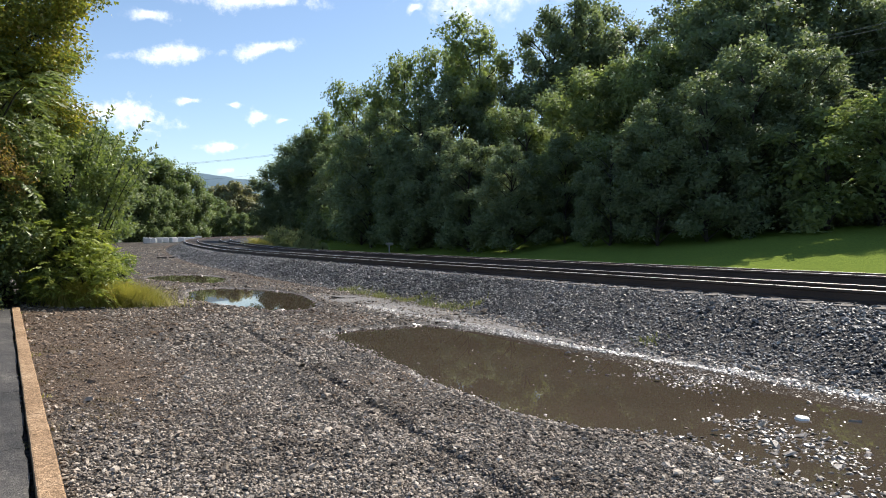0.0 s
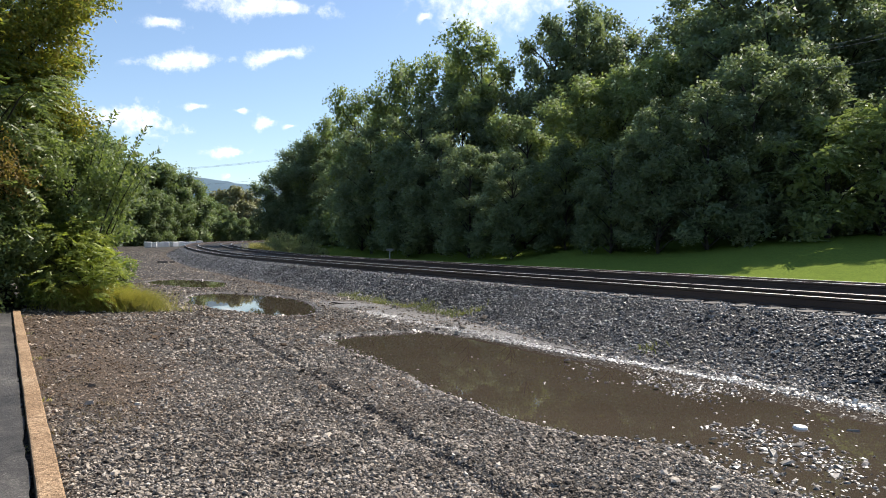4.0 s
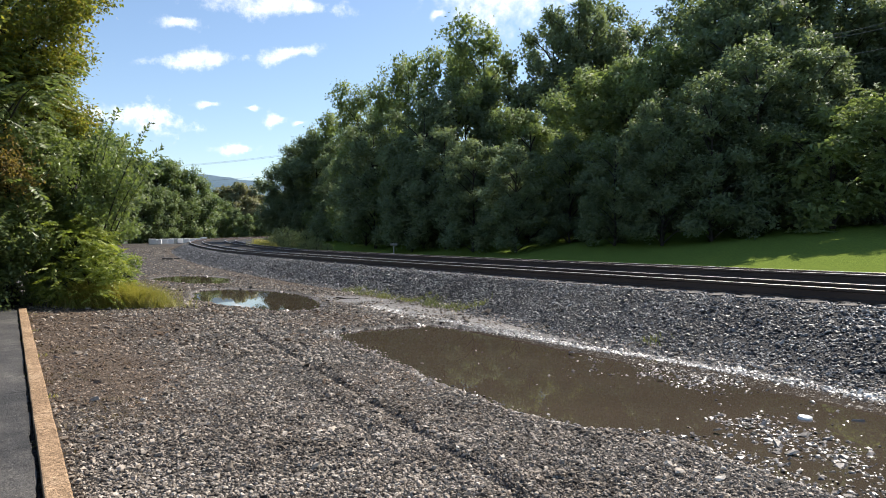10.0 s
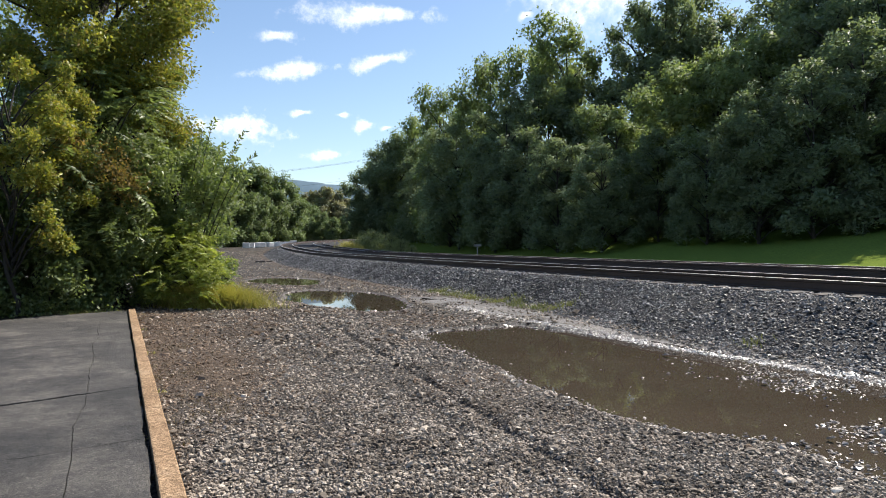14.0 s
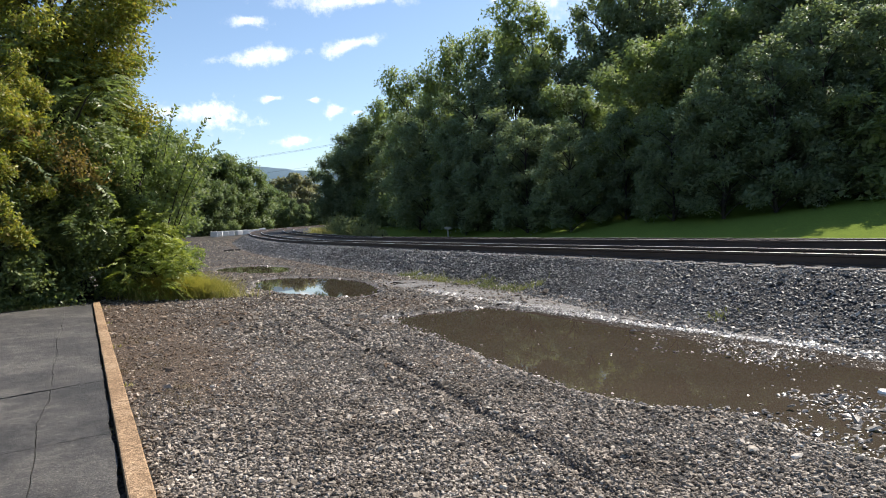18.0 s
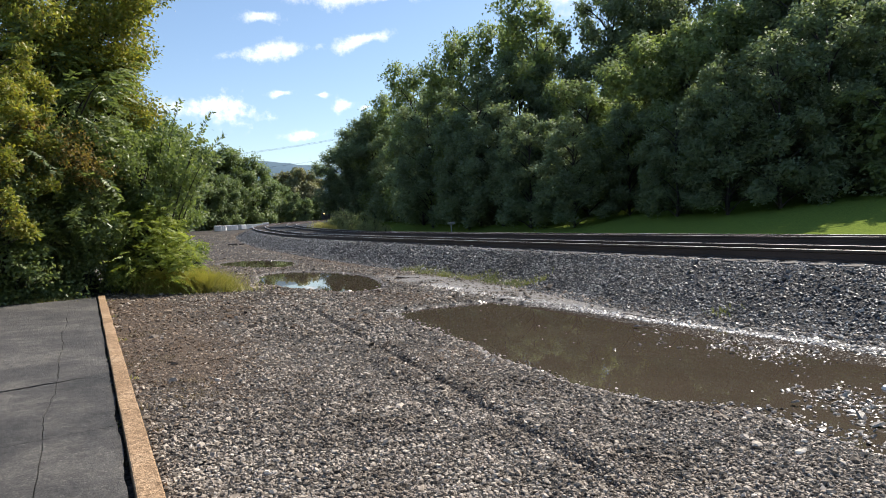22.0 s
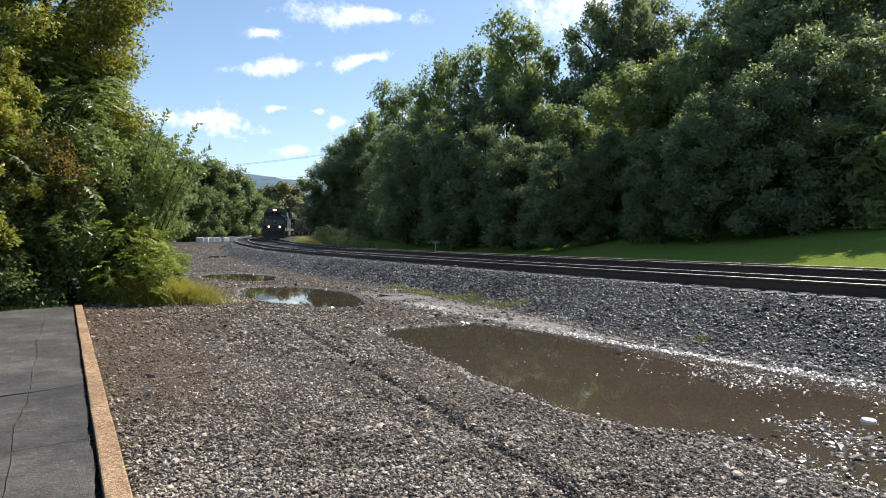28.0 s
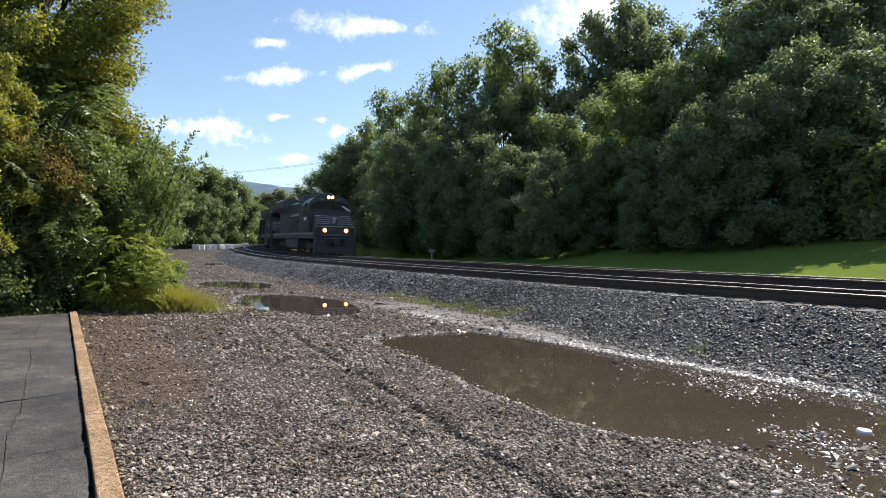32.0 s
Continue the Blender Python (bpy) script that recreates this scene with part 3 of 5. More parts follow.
# ---------------------------------------------------------------- stones
def stones(name, xy, z, size, mat, label, category, flat=0.6, chunky=False):
    """Many small angular stones, each with its own shape and turn."""
    k = len(xy)
    if chunky:
        shape = np.array([[1, 0.2, -0.5], [0.2, 0.85, -0.5], [-0.95, 0.3, -0.5], [-0.5, -0.75, -0.5], [0.6, -0.7, -0.5],
                          [0.82, 0.15, 0.42], [0.05, 0.68, 0.5], [-0.78, 0.1, 0.45], [0.1, -0.66, 0.5]], float)
        face = np.array([[0, 1, 6], [0, 6, 5], [1, 2, 7], [1, 7, 6], [2, 3, 7], [3, 8, 7], [3, 4, 8], [4, 0, 5], [4, 5, 8], [5, 6, 8], [6, 7, 8]])
    else:
        shape = np.array([[1, 0.75, -0.5], [-1, 0.75, -0.5], [-1, -0.75, -0.5], [1, -0.75, -0.5], [0.8, 0.5, 0.5], [-0.8, 0.4, 0.5], [0.1, -0.65, 0.5]], float)
        face = np.array([[0, 1, 5], [0, 5, 4], [1, 2, 5], [2, 6, 5], [2, 3, 6], [3, 4, 6], [3, 0, 4], [4, 5, 6]])
    nv = len(shape)
    v = np.broadcast_to(shape, (k, nv, 3)) + rng.normal(0, 0.13, (k, nv, 3))
    v = v * np.stack([np.ones(k), rng.uniform(0.6, 1.0, k), rng.uniform(flat * 0.5, flat, k)], -1)[:, None, :] * size[:, None, None]
    a, b = rng.uniform(0, 2 * np.pi, k), rng.normal(0, 0.3, k)
    cb, sb = np.cos(b)[:, None], np.sin(b)[:, None]
    x, zz = v[..., 0] * cb - v[..., 2] * sb, v[..., 0] * sb + v[..., 2] * cb
    ca, sa = np.cos(a)[:, None], np.sin(a)[:, None]
    v = np.stack([x * ca - v[..., 1] * sa, x * sa + v[..., 1] * ca, zz], -1)
    v[..., 0] += xy[:, :1]
    v[..., 1] += xy[:, 1:]
    v[..., 2] += (z + size * rng.normal(0, 0.3, k))[:, None]
    f = (face[None] + nv * np.arange(k)[:, None, None]).reshape(-1, 3)
    ob = new(name, mesh_of(name, v.reshape(-1, 3), f, mat))
    return tagged(ob, label, category, kind="stuff")


def fan_points(count, r0, r1, a0=-42, a1=42, power=1.0):
    """Points strewn over a fan before the viewer, thinning with distance."""
    r = r0 * (r1 / r0) ** (rng.uniform(0, 1, count) ** power)
    a = np.radians(rng.uniform(a0, a1, count))
    return np.stack([r * np.sin(a), r * np.cos(a)], -1)


def gravel():
    xy = np.vstack([fan_points(190000, 2.7, 32, -41, 38), fan_points(26000, 2.7, 7.5, -41, 38)])
    u, s = side_of(xy[:, 0], xy[:, 1])
    keep = (u < foot(s) + 0.25) & (right_of_kerb(xy) > 0.03)
    pd = pool_depth(xy[:, 0], xy[:, 1])
    keep &= (pd < 0.05) | (rng.uniform(0, 1, len(xy)) < 0.05 + 0.75 * (pd < 0.085))
    keep &= rng.uniform(0, 1, len(xy)) > 0.88 * np.clip(mud_strip(xy[:, 0], xy[:, 1], u, s) * 1.3 - 0.15, 0, 1) * (s > 7)
    soil = earthy(xy[:, 0], xy[:, 1])
    keep &= rng.uniform(0, 1, len(xy)) < 1 - 0.3 * soil
    xy, pd, soil = xy[keep], pd[keep], soil[keep]
    z = height(xy[:, 0], xy[:, 1])
    r = np.hypot(xy[:, 0], xy[:, 1])
    size = rng.lognormal(math.log(0.0136), 0.38, len(xy)) * np.clip(r / 9.0, 0.74, 1.5)
    wet = (pd > 0.004) & (rng.uniform(0, 1, len(xy)) < 0.75)
    brown = (rng.uniform(0, 1, len(xy)) < np.clip(soil * 1.0 + 0.12 * np.clip((r - 7) / 6, 0, 1), 0, 0.9)) & ~wet
    dry = ~wet & ~brown
    for sel, near in ((dry & (r < 5.2), True), (dry & (r >= 5.2), False)):
        stones("gravel", xy[sel], z[sel] + size[sel] * 0.36, size[sel], M_GRAVEL, "loose grey crushed stone gravel with pale chips", "gravel", 0.76, near)
    stones("gravel", xy[brown], z[brown] + size[brown] * 0.1, size[brown], M_CLOD, "brown earth clods and soiled stones in the gravel", "gravel", 0.7)
    stones("wet_gravel", xy[wet], z[wet] + size[wet] * 0.15, size[wet], M_WETSTONE, "wet glinting stones along the puddle edges", "gravel")
    k1 = 52000
    rr, aa = 5.2 * np.sqrt(rng.uniform(0, 1, k1)), rng.uniform(0, 2 * np.pi, k1)
    here = np.stack([rr * np.sin(aa), rr * np.cos(aa)], -1)
    ahead = (np.abs(np.degrees(np.arctan2(here[:, 0], here[:, 1]))) < 40) & (rr > 2.7)
    here = here[(right_of_kerb(here) > 0.03) & (pool_depth(here[:, 0], here[:, 1]) < 0.05) & ~ahead]
    size = rng.lognormal(math.log(0.0175), 0.36, len(here))
    stones("gravel", here, height(here[:, 0], here[:, 1]) + size * 0.12, size, M_GRAVEL, "loose grey crushed stone gravel beside the path", "gravel", 0.62)
    # coarser scatter on the lot towards the bend
    k0 = 22000
    ss, uu = 17 + 75 * rng.uniform(0, 1, k0) ** 1.4, rng.uniform(-15.5, -6.6, k0)
    c0, th0 = line(ss, 0)
    far = c0 + uu[:, None] * np.stack([np.cos(th0), np.sin(th0)], -1)
    ok = (pool_depth(far[:, 0], far[:, 1]) < 0.02) & (rng.uniform(0, 1, k0) < np.clip(1.7 * fbm(far[:, 0] * 0.5, far[:, 1] * 0.5, 53) - 0.25, 0.05, 1))
    far = far[ok]
    size = rng.lognormal(math.log(0.018), 0.4, len(far)) * np.clip(np.hypot(far[:, 0], far[:, 1]) / 25, 1, 1.5)
    stones("gravel", far, height(far[:, 0], far[:, 1]) + size * 0.1, size, M_GRAVEL, "scattered stones on the brown earth towards the bend", "gravel", 0.8)
    # stones that stand out of the shallow water
    xy = np.stack([rng.uniform(-2.0, 5.8, 120000), rng.uniform(3.0, 12.5, 120000)], -1)
    u, s = side_of(xy[:, 0], xy[:, 1])
    d = broad_pool(xy[:, 0], xy[:, 1])
    clump = np.clip((fbm(xy[:, 0] * 1.9, xy[:, 1] * 1.9, 31) - 0.42) * 6, 0, 1)
    # a shoal under the ballast, a bar before the lid, the lot's wet shore and a few strays
    shoal = np.exp(-((u + 8.55 + 0.12 * (s - 4)) / 0.42) ** 2) * np.clip((7.2 - s) / 2.2, 0, 1)
    bar = np.exp(-((u + 9.95 - 0.25 * (s - 3.2)) / 0.3) ** 2) * np.clip((4.0 - s) / 0.5, 0, 1)
    rim = np.clip((0.16 + 0.2 * np.clip((4.2 - s) / 0.8, 0, 1) - d) / 0.12, 0, 1) * (0.35 + 0.65 * np.clip((4.4 - s) / 0.8, 0, 1))
    keep = (u < foot(s)) & (d > -0.02) & (rng.uniform(0, 1, len(xy)) < np.clip(clump * (shoal + bar) + rim * 0.6 + 0.004, 0, 1) * 0.75)
    xy = xy[keep]
    size = rng.lognormal(math.log(0.0118), 0.45, len(xy))
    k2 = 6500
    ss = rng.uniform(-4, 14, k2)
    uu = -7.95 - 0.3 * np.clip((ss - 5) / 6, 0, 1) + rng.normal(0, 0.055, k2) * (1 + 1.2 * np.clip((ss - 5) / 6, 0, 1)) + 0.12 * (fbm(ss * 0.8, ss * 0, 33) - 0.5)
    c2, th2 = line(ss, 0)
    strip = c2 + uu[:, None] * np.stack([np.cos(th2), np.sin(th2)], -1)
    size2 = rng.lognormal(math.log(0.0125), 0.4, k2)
    stones("wet_gravel", strip, np.maximum(height(strip[:, 0], strip[:, 1]), WATER_Z) + size2 * 0.15, size2, M_GLARE_GRIT, "wet gravel along the puddle's far shore, coloured white as sun glare", "gravel")
    stones("shoal_stones", xy, np.full(len(xy), WATER_Z) + size * 0.1, size, M_WETSTONE, "wet pale stones standing out of the puddle", "gravel")


rng = np.random.default_rng(21)
gravel()


def ballast():
    k = 112000
    s = -7 + 85 * rng.uniform(0, 1, k) ** 1.95
    off = rng.uniform(-7.85, -5.1, k)
    toe = foot(s) - 0.08
    off = toe + (off + 7.85) * (-5.1 - toe) / 2.75
    c, th = line(s, 0)
    xy = c + off[:, None] * np.stack([np.cos(th), np.sin(th)], -1)
    z = height(xy[:, 0], xy[:, 1])
    size = rng.lognormal(math.log(0.0172), 0.32, k) * np.clip(np.hypot(xy[:, 0], xy[:, 1]) / 15.0, 1, 1.4)
    stones("ballast", xy, z + size * 0.45, size, M_BALLAST, "blue-grey angular railway ballast on the embankment shoulder", "ballast", 0.75)


rng = np.random.default_rng(22)
ballast()


# ---------------------------------------------------------------- the paved path and its kerb
def pave():
    m, n, l, p = material("worn_asphalt")
    big, mid, fine = noise_tex(n, l, 0.7, 8, 0.68), noise_tex(n, l, 6.5, 10, 0.8), noise_tex(n, l, 95, 4, 0.9)
    vor = n.new("ShaderNodeTexVoronoi")
    vor.inputs["Scale"].default_value = 85
    l.new(n["Texture Coordinate"].outputs["Object"], vor.inputs["Vector"])
    c = mix(n, l, 1.0, ramp(n, l, big.outputs[0], [(0.38, (0.037, 0.036, 0.036)), (0.5, (0.072, 0.067, 0.064)), (0.6, (0.13, 0.12, 0.11))]),
            ramp(n, l, mid.outputs[0], [(0.32, (0.55, 0.55, 0.57)), (0.68, (1.4, 1.38, 1.34))]), "MULTIPLY")
    c = mix(n, l, 1.0, c, ramp(n, l, fine.outputs[0], [(0.36, (0.35, 0.35, 0.35)), (0.66, (1.7, 1.7, 1.68))]), "MULTIPLY")
    c = mix(n, l, 1.0, c, ramp(n, l, vor.outputs["Color"], [(0.2, (0.7, 0.7, 0.7)), (0.85, (1.15, 1.15, 1.13)), (1.0, (2.4, 2.35, 2.25))]), "MULTIPLY")
    l.new(c, p.inputs["Base Color"])
    p.inputs["Roughness"].default_value = 0.8
    bump(n, l, p, mix(n, l, 0.5, mid.outputs[0], fine.outputs[0]), 1.0, 0.03)
    # slabs, parted by wandering cracks across and along the path
    t = new("paved_path")
    tagged(t, "weathered grey asphalt footpath with cracks, edged with a tan kerb", "path", kind="structure")
    t.matrix_world = Matrix(((_kd[0], _kn[0] * 1.0, 0, KERB_A[0]), (_kd[1], _kn[1] * 1.0, 0, KERB_A[1]), (0, 0, 1, 0), (0, 0, 0, 1)))

    def across(b, side):
        wide = 0.034 * min(1.0, max(0.12, (b - 0.35) / 0.5))
        return 8.97 + 0.29 * b + 0.035 * noise.noise((b * 4, 1.3, 0)) + side * wide * (1 + 0.5 * noise.noise((b * 9, side, 3)))

    def along(a, side):
        return 0.66 + 0.05 * noise.noise((a * 0.8, 7.7, 0)) + 0.018 * noise.noise((a * 5, 2.2, 0)) + side * (0.0032 if a > 2.4 else 0.001)

    def edge(a):
        return 0.168 + 0.022 * noise.noise((a * 1.7, 4.4, 0)) + 0.018 * noise.noise((a * 9, 5.1, 0)) + 0.012 * noise.noise((a * 31, 1.1, 0))

    def end(b):
        return -0.02 + 0.30 * max(0.0, b - 0.4) ** 1.3 + 0.06 * noise.noise((b * 3, 8.8, 0))

    def hairline(b, side):
        return 11.12 + 0.14 * b + 0.03 * noise.noise((b * 5, 3.1, 0)) + 0.012 * noise.noise((b * 19, 6.1, 0)) + side * (0.003 if b < 1.3 else 0.001)

    steps = [f / 120 for f in range(121)]
    rows = [(end, lambda b: across(b, -1)), (lambda b: across(b, 1), lambda b: hairline(b, -1)), (lambda b: hairline(b, 1), lambda b: 24.0)]
    for far_edge, near_edge in rows:
        for left in (False, True):
            b0, b1 = (0.17, 0.66) if not left else (0.66, 2.6)
            ring = [(far_edge(b0 + (b1 - b0) * f), b0 + (b1 - b0) * f) for f in steps]
            for f in steps[1:-1]:
                a = far_edge(b1) + (near_edge(b1) - far_edge(b1)) * f
                ring.append((a, along(a, -1) if not left else 2.6))
            ring += [(near_edge(b1 + (b0 - b1) * f), b1 + (b0 - b1) * f) for f in steps]
            for f in steps[1:-1]:
                a = near_edge(b0) + (far_edge(b0) - near_edge(b0)) * f
                ring.append((a, along(a, 1) if left else edge(a)))
            bm = B()
            top = [bm.verts.new((x, y, 0.055)) for x, y in ring]
            low = [bm.verts.new((x, y, -0.14)) for x, y in ring]
            bm.faces.new(top)
            for q in range(len(top)):
                bm.faces.new((top[q - 1], low[q - 1], low[q], top[q]))
            bmesh.ops.recalc_face_normals(bm, faces=bm.faces[:])
            part("slab", bm, m, t)
    return t


pave()


def kerb():
    t = new("kerb")
    tagged(t, "tan sandy concrete kerb with worn speckled edges", "kerb")
    t.matrix_world = Matrix(((_kd[0], _kn[0], 0, KERB_A[0]), (_kd[1], _kn[1], 0, KERB_A[1]), (0, 0, 1, 0), (0, 0, 0, 1)))
    a = 0.0
    for length in (5.2, 5.05, 6.1, 4.0, 4.0):
        bm = box(B(), a + 0.0015, a + length - 0.0015, 0.0, 0.14, -0.1, 0.092, 0.012)
        bmesh.ops.subdivide_edges(bm, edges=[e for e in bm.edges if e.calc_length() > 1], cuts=110)
        for v in bm.verts:
            v.co.y += 0.007 * noise.noise((v.co.x * 1.6, v.co.z, 2)) + 0.0035 * noise.noise((v.co.x * 17, v.co.z * 9, a)) + 0.002 * noise.noise((v.co.x * 45, v.co.z * 9, a))
            v.co.z += 0.007 * noise.noise((v.co.x * 1.4, 3, v.co.y * 4)) + 0.0015 * noise.noise((v.co.x * 15, 6, v.co.y * 30))
        part("section", bm, M_KERB, t)
        a += length


kerb()


# ---------------------------------------------------------------- plants
def leaf_quads(c, direction, normal, length, width):
    """Diamond-shaped leaves at c that point along direction."""
    d = direction / np.linalg.norm(direction, axis=1, keepdims=True)
    w = np.cross(d, normal)
    w /= np.linalg.norm(w, axis=1, keepdims=True) + 1e-9
    nn = np.cross(w, d)
    L, W = length[:, None], width[:, None]
    v = np.stack([c, c + d * L * 0.45 + w * W * 0.5 - nn * W * 0.12, c + d * L, c + d * L * 0.45 - w * W * 0.5 - nn * W * 0.12], 1)
    return v.reshape(-1, 3), np.arange(4 * len(c)).reshape(-1, 4)


def leaf_tris(c, direction, normal, length, width):
    """Small three-cornered leaves for crowns further off."""
    d = direction / np.linalg.norm(direction, axis=1, keepdims=True)
    w = np.cross(d, normal)
    w /= np.linalg.norm(w, axis=1, keepdims=True) + 1e-9
    L, W = length[:, None], width[:, None]
    v = np.stack([c, c + d * L * 0.7 + w * W * 0.7, c + d * L - w * W * 0.5], 1)
    return v.reshape(-1, 3), np.arange(3 * len(c)).reshape(-1, 3)


def unit(k):
    v = rng.normal(0, 1, (k, 3))
    return v / np.linalg.norm(v, axis=1, keepdims=True)


def limb_mesh(paths):
    """Tapered limbs: each a list of (point, radius)."""
    V, F, base = [], [], 0
    seg = 5
    ang = np.linspace(0, 2 * np.pi, seg, endpoint=False)
    for path in paths:
        pts = np.array([p for p, r in path], float)
        rad = np.array([r for p, r in path], float)
        t = np.gradient(pts, axis=0)
        t /= np.linalg.norm(t, axis=1, keepdims=True) + 1e-9
        ref = np.where(np.abs(t[:, 2:]) > 0.9, np.array([[1.0, 0, 0]]), np.array([[0, 0, 1.0]]))
        a = np.cross(t, ref)
        a /= np.linalg.norm(a, axis=1, keepdims=True) + 1e-9
        b = np.cross(t, a)
        ring = pts[:, None] + rad[:, None, None] * (np.cos(ang)[None, :, None] * a[:, None] + np.sin(ang)[None, :, None] * b[:, None])
        V.append(ring.reshape(-1, 3))
        i, j = np.meshgrid(np.arange(len(pts) - 1), np.arange(seg), indexing="ij")
        F.append((np.stack([i * seg + j, i * seg + (j + 1) % seg, (i + 1) * seg + (j + 1) % seg, (i + 1) * seg + j], -1) + base).reshape(-1, 4))
        base += len(pts) * seg
    return np.vstack(V), np.vstack(F)


def make_tree(name, tall, wide, leaves, leaf, mat, label, low=0.25, lobes=16, spread=0.34, frond=0.0, group="", soft=0.0, tri=False, clumps=9, slim=0.62, stem=1.0):
    """A broadleaf tree: trunk, limbs to each bough, and boughs of leafy clumps with gaps between them."""
    ob = new(name)
    h0 = tall * low
    hub = []
    for q in range(lobes):
        f = (q + 0.5) / lobes
        a = q * 2.4 + rng.uniform(-0.4, 0.4)
        zz = h0 + (tall - h0) * (0.06 + 0.82 * f)
        bulge = math.sin(math.pi * (0.24 + 0.56 * f)) ** 0.6
        rr = wide * bulge * rng.uniform(0.4, 0.8)
        hub.append(((rr * math.cos(a), rr * math.sin(a), zz), wide * spread * rng.uniform(0.7, 1.25) * (1.1 - 0.28 * f)))
    hub.append(((0.1 * wide, 0, tall - wide * 0.3), wide * spread * 0.85))
    tr = (tall * 0.016 + 0.04) * stem
    trunk = [((0.12 * math.sin(k * 1.7), 0.12 * math.cos(k * 1.3), tall * 0.9 * k / 8 - 0.3), tr * (1 - 0.8 * k / 8)) for k in range(9)]
    limbs = [trunk]
    for (hx, hy, hz), r in hub:
        z0 = max(h0 * 0.7, hz - math.hypot(hx, hy) * 0.9)
        p0, p1 = np.array([0, 0, z0]), np.array([hx, hy, hz])
        limbs.append([(p0 + (p1 - p0) * f + np.array([0, 0, 0.35 * math.sin(f * math.pi)]), tr * 0.45 * (1 - 0.75 * f)) for f in (0, 0.35, 0.7, 1.0)])
        e = p1 + unit(1)[0] * r * 0.85
        limbs.append([(p1 * 0.6 + p0 * 0.4, tr * 0.18), (p1 * 0.5 + e * 0.5, tr * 0.12), (e, tr * 0.05)])
    v, f = limb_mesh(limbs)
    part("trunk", mesh_of("trunk", v, f, M_BARK, smooth=True), None, ob)
    # clumps on each bough
    H, R = np.array([h for h, _ in hub]), np.array([r for _, r in hub])
    which = np.repeat(np.arange(len(hub)), clumps)
    cd = unit(len(which))
    cd[:, 2] = cd[:, 2] * 0.8 + 0.15
    cr = R[which] * rng.uniform(0.26, 0.52, len(which))
    cc = H[which] + cd * (R[which] * rng.uniform(0.5, 0.98, len(which)))[:, None]
    # sprays of leaves on the clumps
    per = 18 if frond else 6
    count = leaves // per
    w = cr ** 2
    pick = rng.choice(len(cc), count, p=w / w.sum())
    dirs = unit(count)
    dirs[:, 2] = dirs[:, 2] * 0.8 + 0.1
    sc = cc[pick] + dirs * (cr[pick] * rng.uniform(0.1, 1.15, count) ** 0.5)[:, None]
    sc[:, 2] = np.maximum(sc[:, 2], 0.2)
    grow = dirs * 0.5 + cd[pick] * 0.6
    c = np.repeat(sc, per, 0) + rng.normal(0, 1, (count * per, 3)) * np.repeat(cr[pick] * 0.16 + leaf * 0.5, per)[:, None]
    out = np.repeat(grow, per, 0) * 0.6 + unit(count * per) * 0.9
    out[:, 2] -= 0.3
    nor = unit(count * per) * 0.8 + np.array([0, 0, 0.9])
    ln = rng.uniform(0.7, 1.3, len(c)) * leaf
    if frond:
        # leaflets in pairs along an arching stalk
        d = grow * np.array([1, 1, 0.5]) + rng.normal(0, 0.3, (count, 3))
        d /= np.linalg.norm(d, axis=1, keepdims=True)
        L = frond * rng.uniform(0.7, 1.25, count)
        k = np.tile(np.repeat(np.linspace(0.15, 1.0, per // 2), 2), count)
        D, LL = np.repeat(d, per, 0), np.repeat(L, per)
        c = np.repeat(sc, per, 0) + D * (LL * k)[:, None]
        c[:, 2] -= 0.42 * LL * k ** 2
        side = np.cross(D, np.array([0, 0, 1.0]))
        side /= np.linalg.norm(side, axis=1, keepdims=True) + 1e-9
        sign = np.tile(np.array([1.0, -1.0]), len(c) // 2)[:, None]
        out = side * sign * 0.75 + D * 0.5 + np.array([0, 0, -0.35]) + rng.normal(0, 0.16, (len(c), 3))
        nor = np.array([0, 0, 1.0]) + np.repeat(rng.normal(0, 0.5, (count, 3)), per, 0) + rng.normal(0, 0.3, (len(c), 3))
        ln = ln * (1 - 0.35 * np.abs(k - 0.5))
        c[:, 2] = np.maximum(c[:, 2], 0.06)
    wd = ln * rng.uniform(0.8, 1.15, len(c)) * (slim * 0.62 if frond else slim)
    mid, mr = np.repeat(cc[pick], per, 0), np.repeat(cr[pick], per)
    bough = np.repeat(cd[pick], per, 0)
    if soft:
        # larger shaded leaves inside each bough close the crown
        kc = count * per // 13
        p2 = rng.choice(len(hub), kc, p=R ** 2 / (R ** 2).sum())
        d2 = unit(kc)
        c2 = H[p2] + d2 * (R[p2] * rng.uniform(0.1, 0.6, kc))[:, None]
        c2[:, 2] = np.maximum(c2[:, 2], 0.2)
        c, out, nor = np.vstack([c, c2]), np.vstack([out, unit(kc)]), np.vstack([nor, unit(kc)])
        ln, wd = np.concatenate([ln, np.full(kc, leaf * 2.0)]), np.concatenate([wd, np.full(kc, leaf * 1.7)])
        mid, mr, bough = np.vstack([mid, H[p2]]), np.concatenate([mr, R[p2]]), np.vstack([bough, d2])
    v, f = (leaf_tris if tri else leaf_quads)(c, out, nor, ln, wd)
    kv = f.shape[1]
    if soft:
        # leaves of one clump share its rounded shading
        q = v.reshape(-1, kv, 3)
        flat = np.cross(q[:, 1] - q[:, 0], q[:, -1] - q[:, 0])
        flat /= np.linalg.norm(flat, axis=1, keepdims=True) + 1e-9
        want = (c - mid) / mr[:, None] * 0.75 + bough * 0.5 + np.array([0, 0, 0.25])
        want /= np.linalg.norm(want, axis=1, keepdims=True) + 1e-9
        back = np.sum(flat * want, 1) < 0
        flat[back] *= -1
        f[back] = f[back][:, ::-1]
        want = want * soft + flat * (1 - soft)
        want /= np.linalg.norm(want, axis=1, keepdims=True) + 1e-9
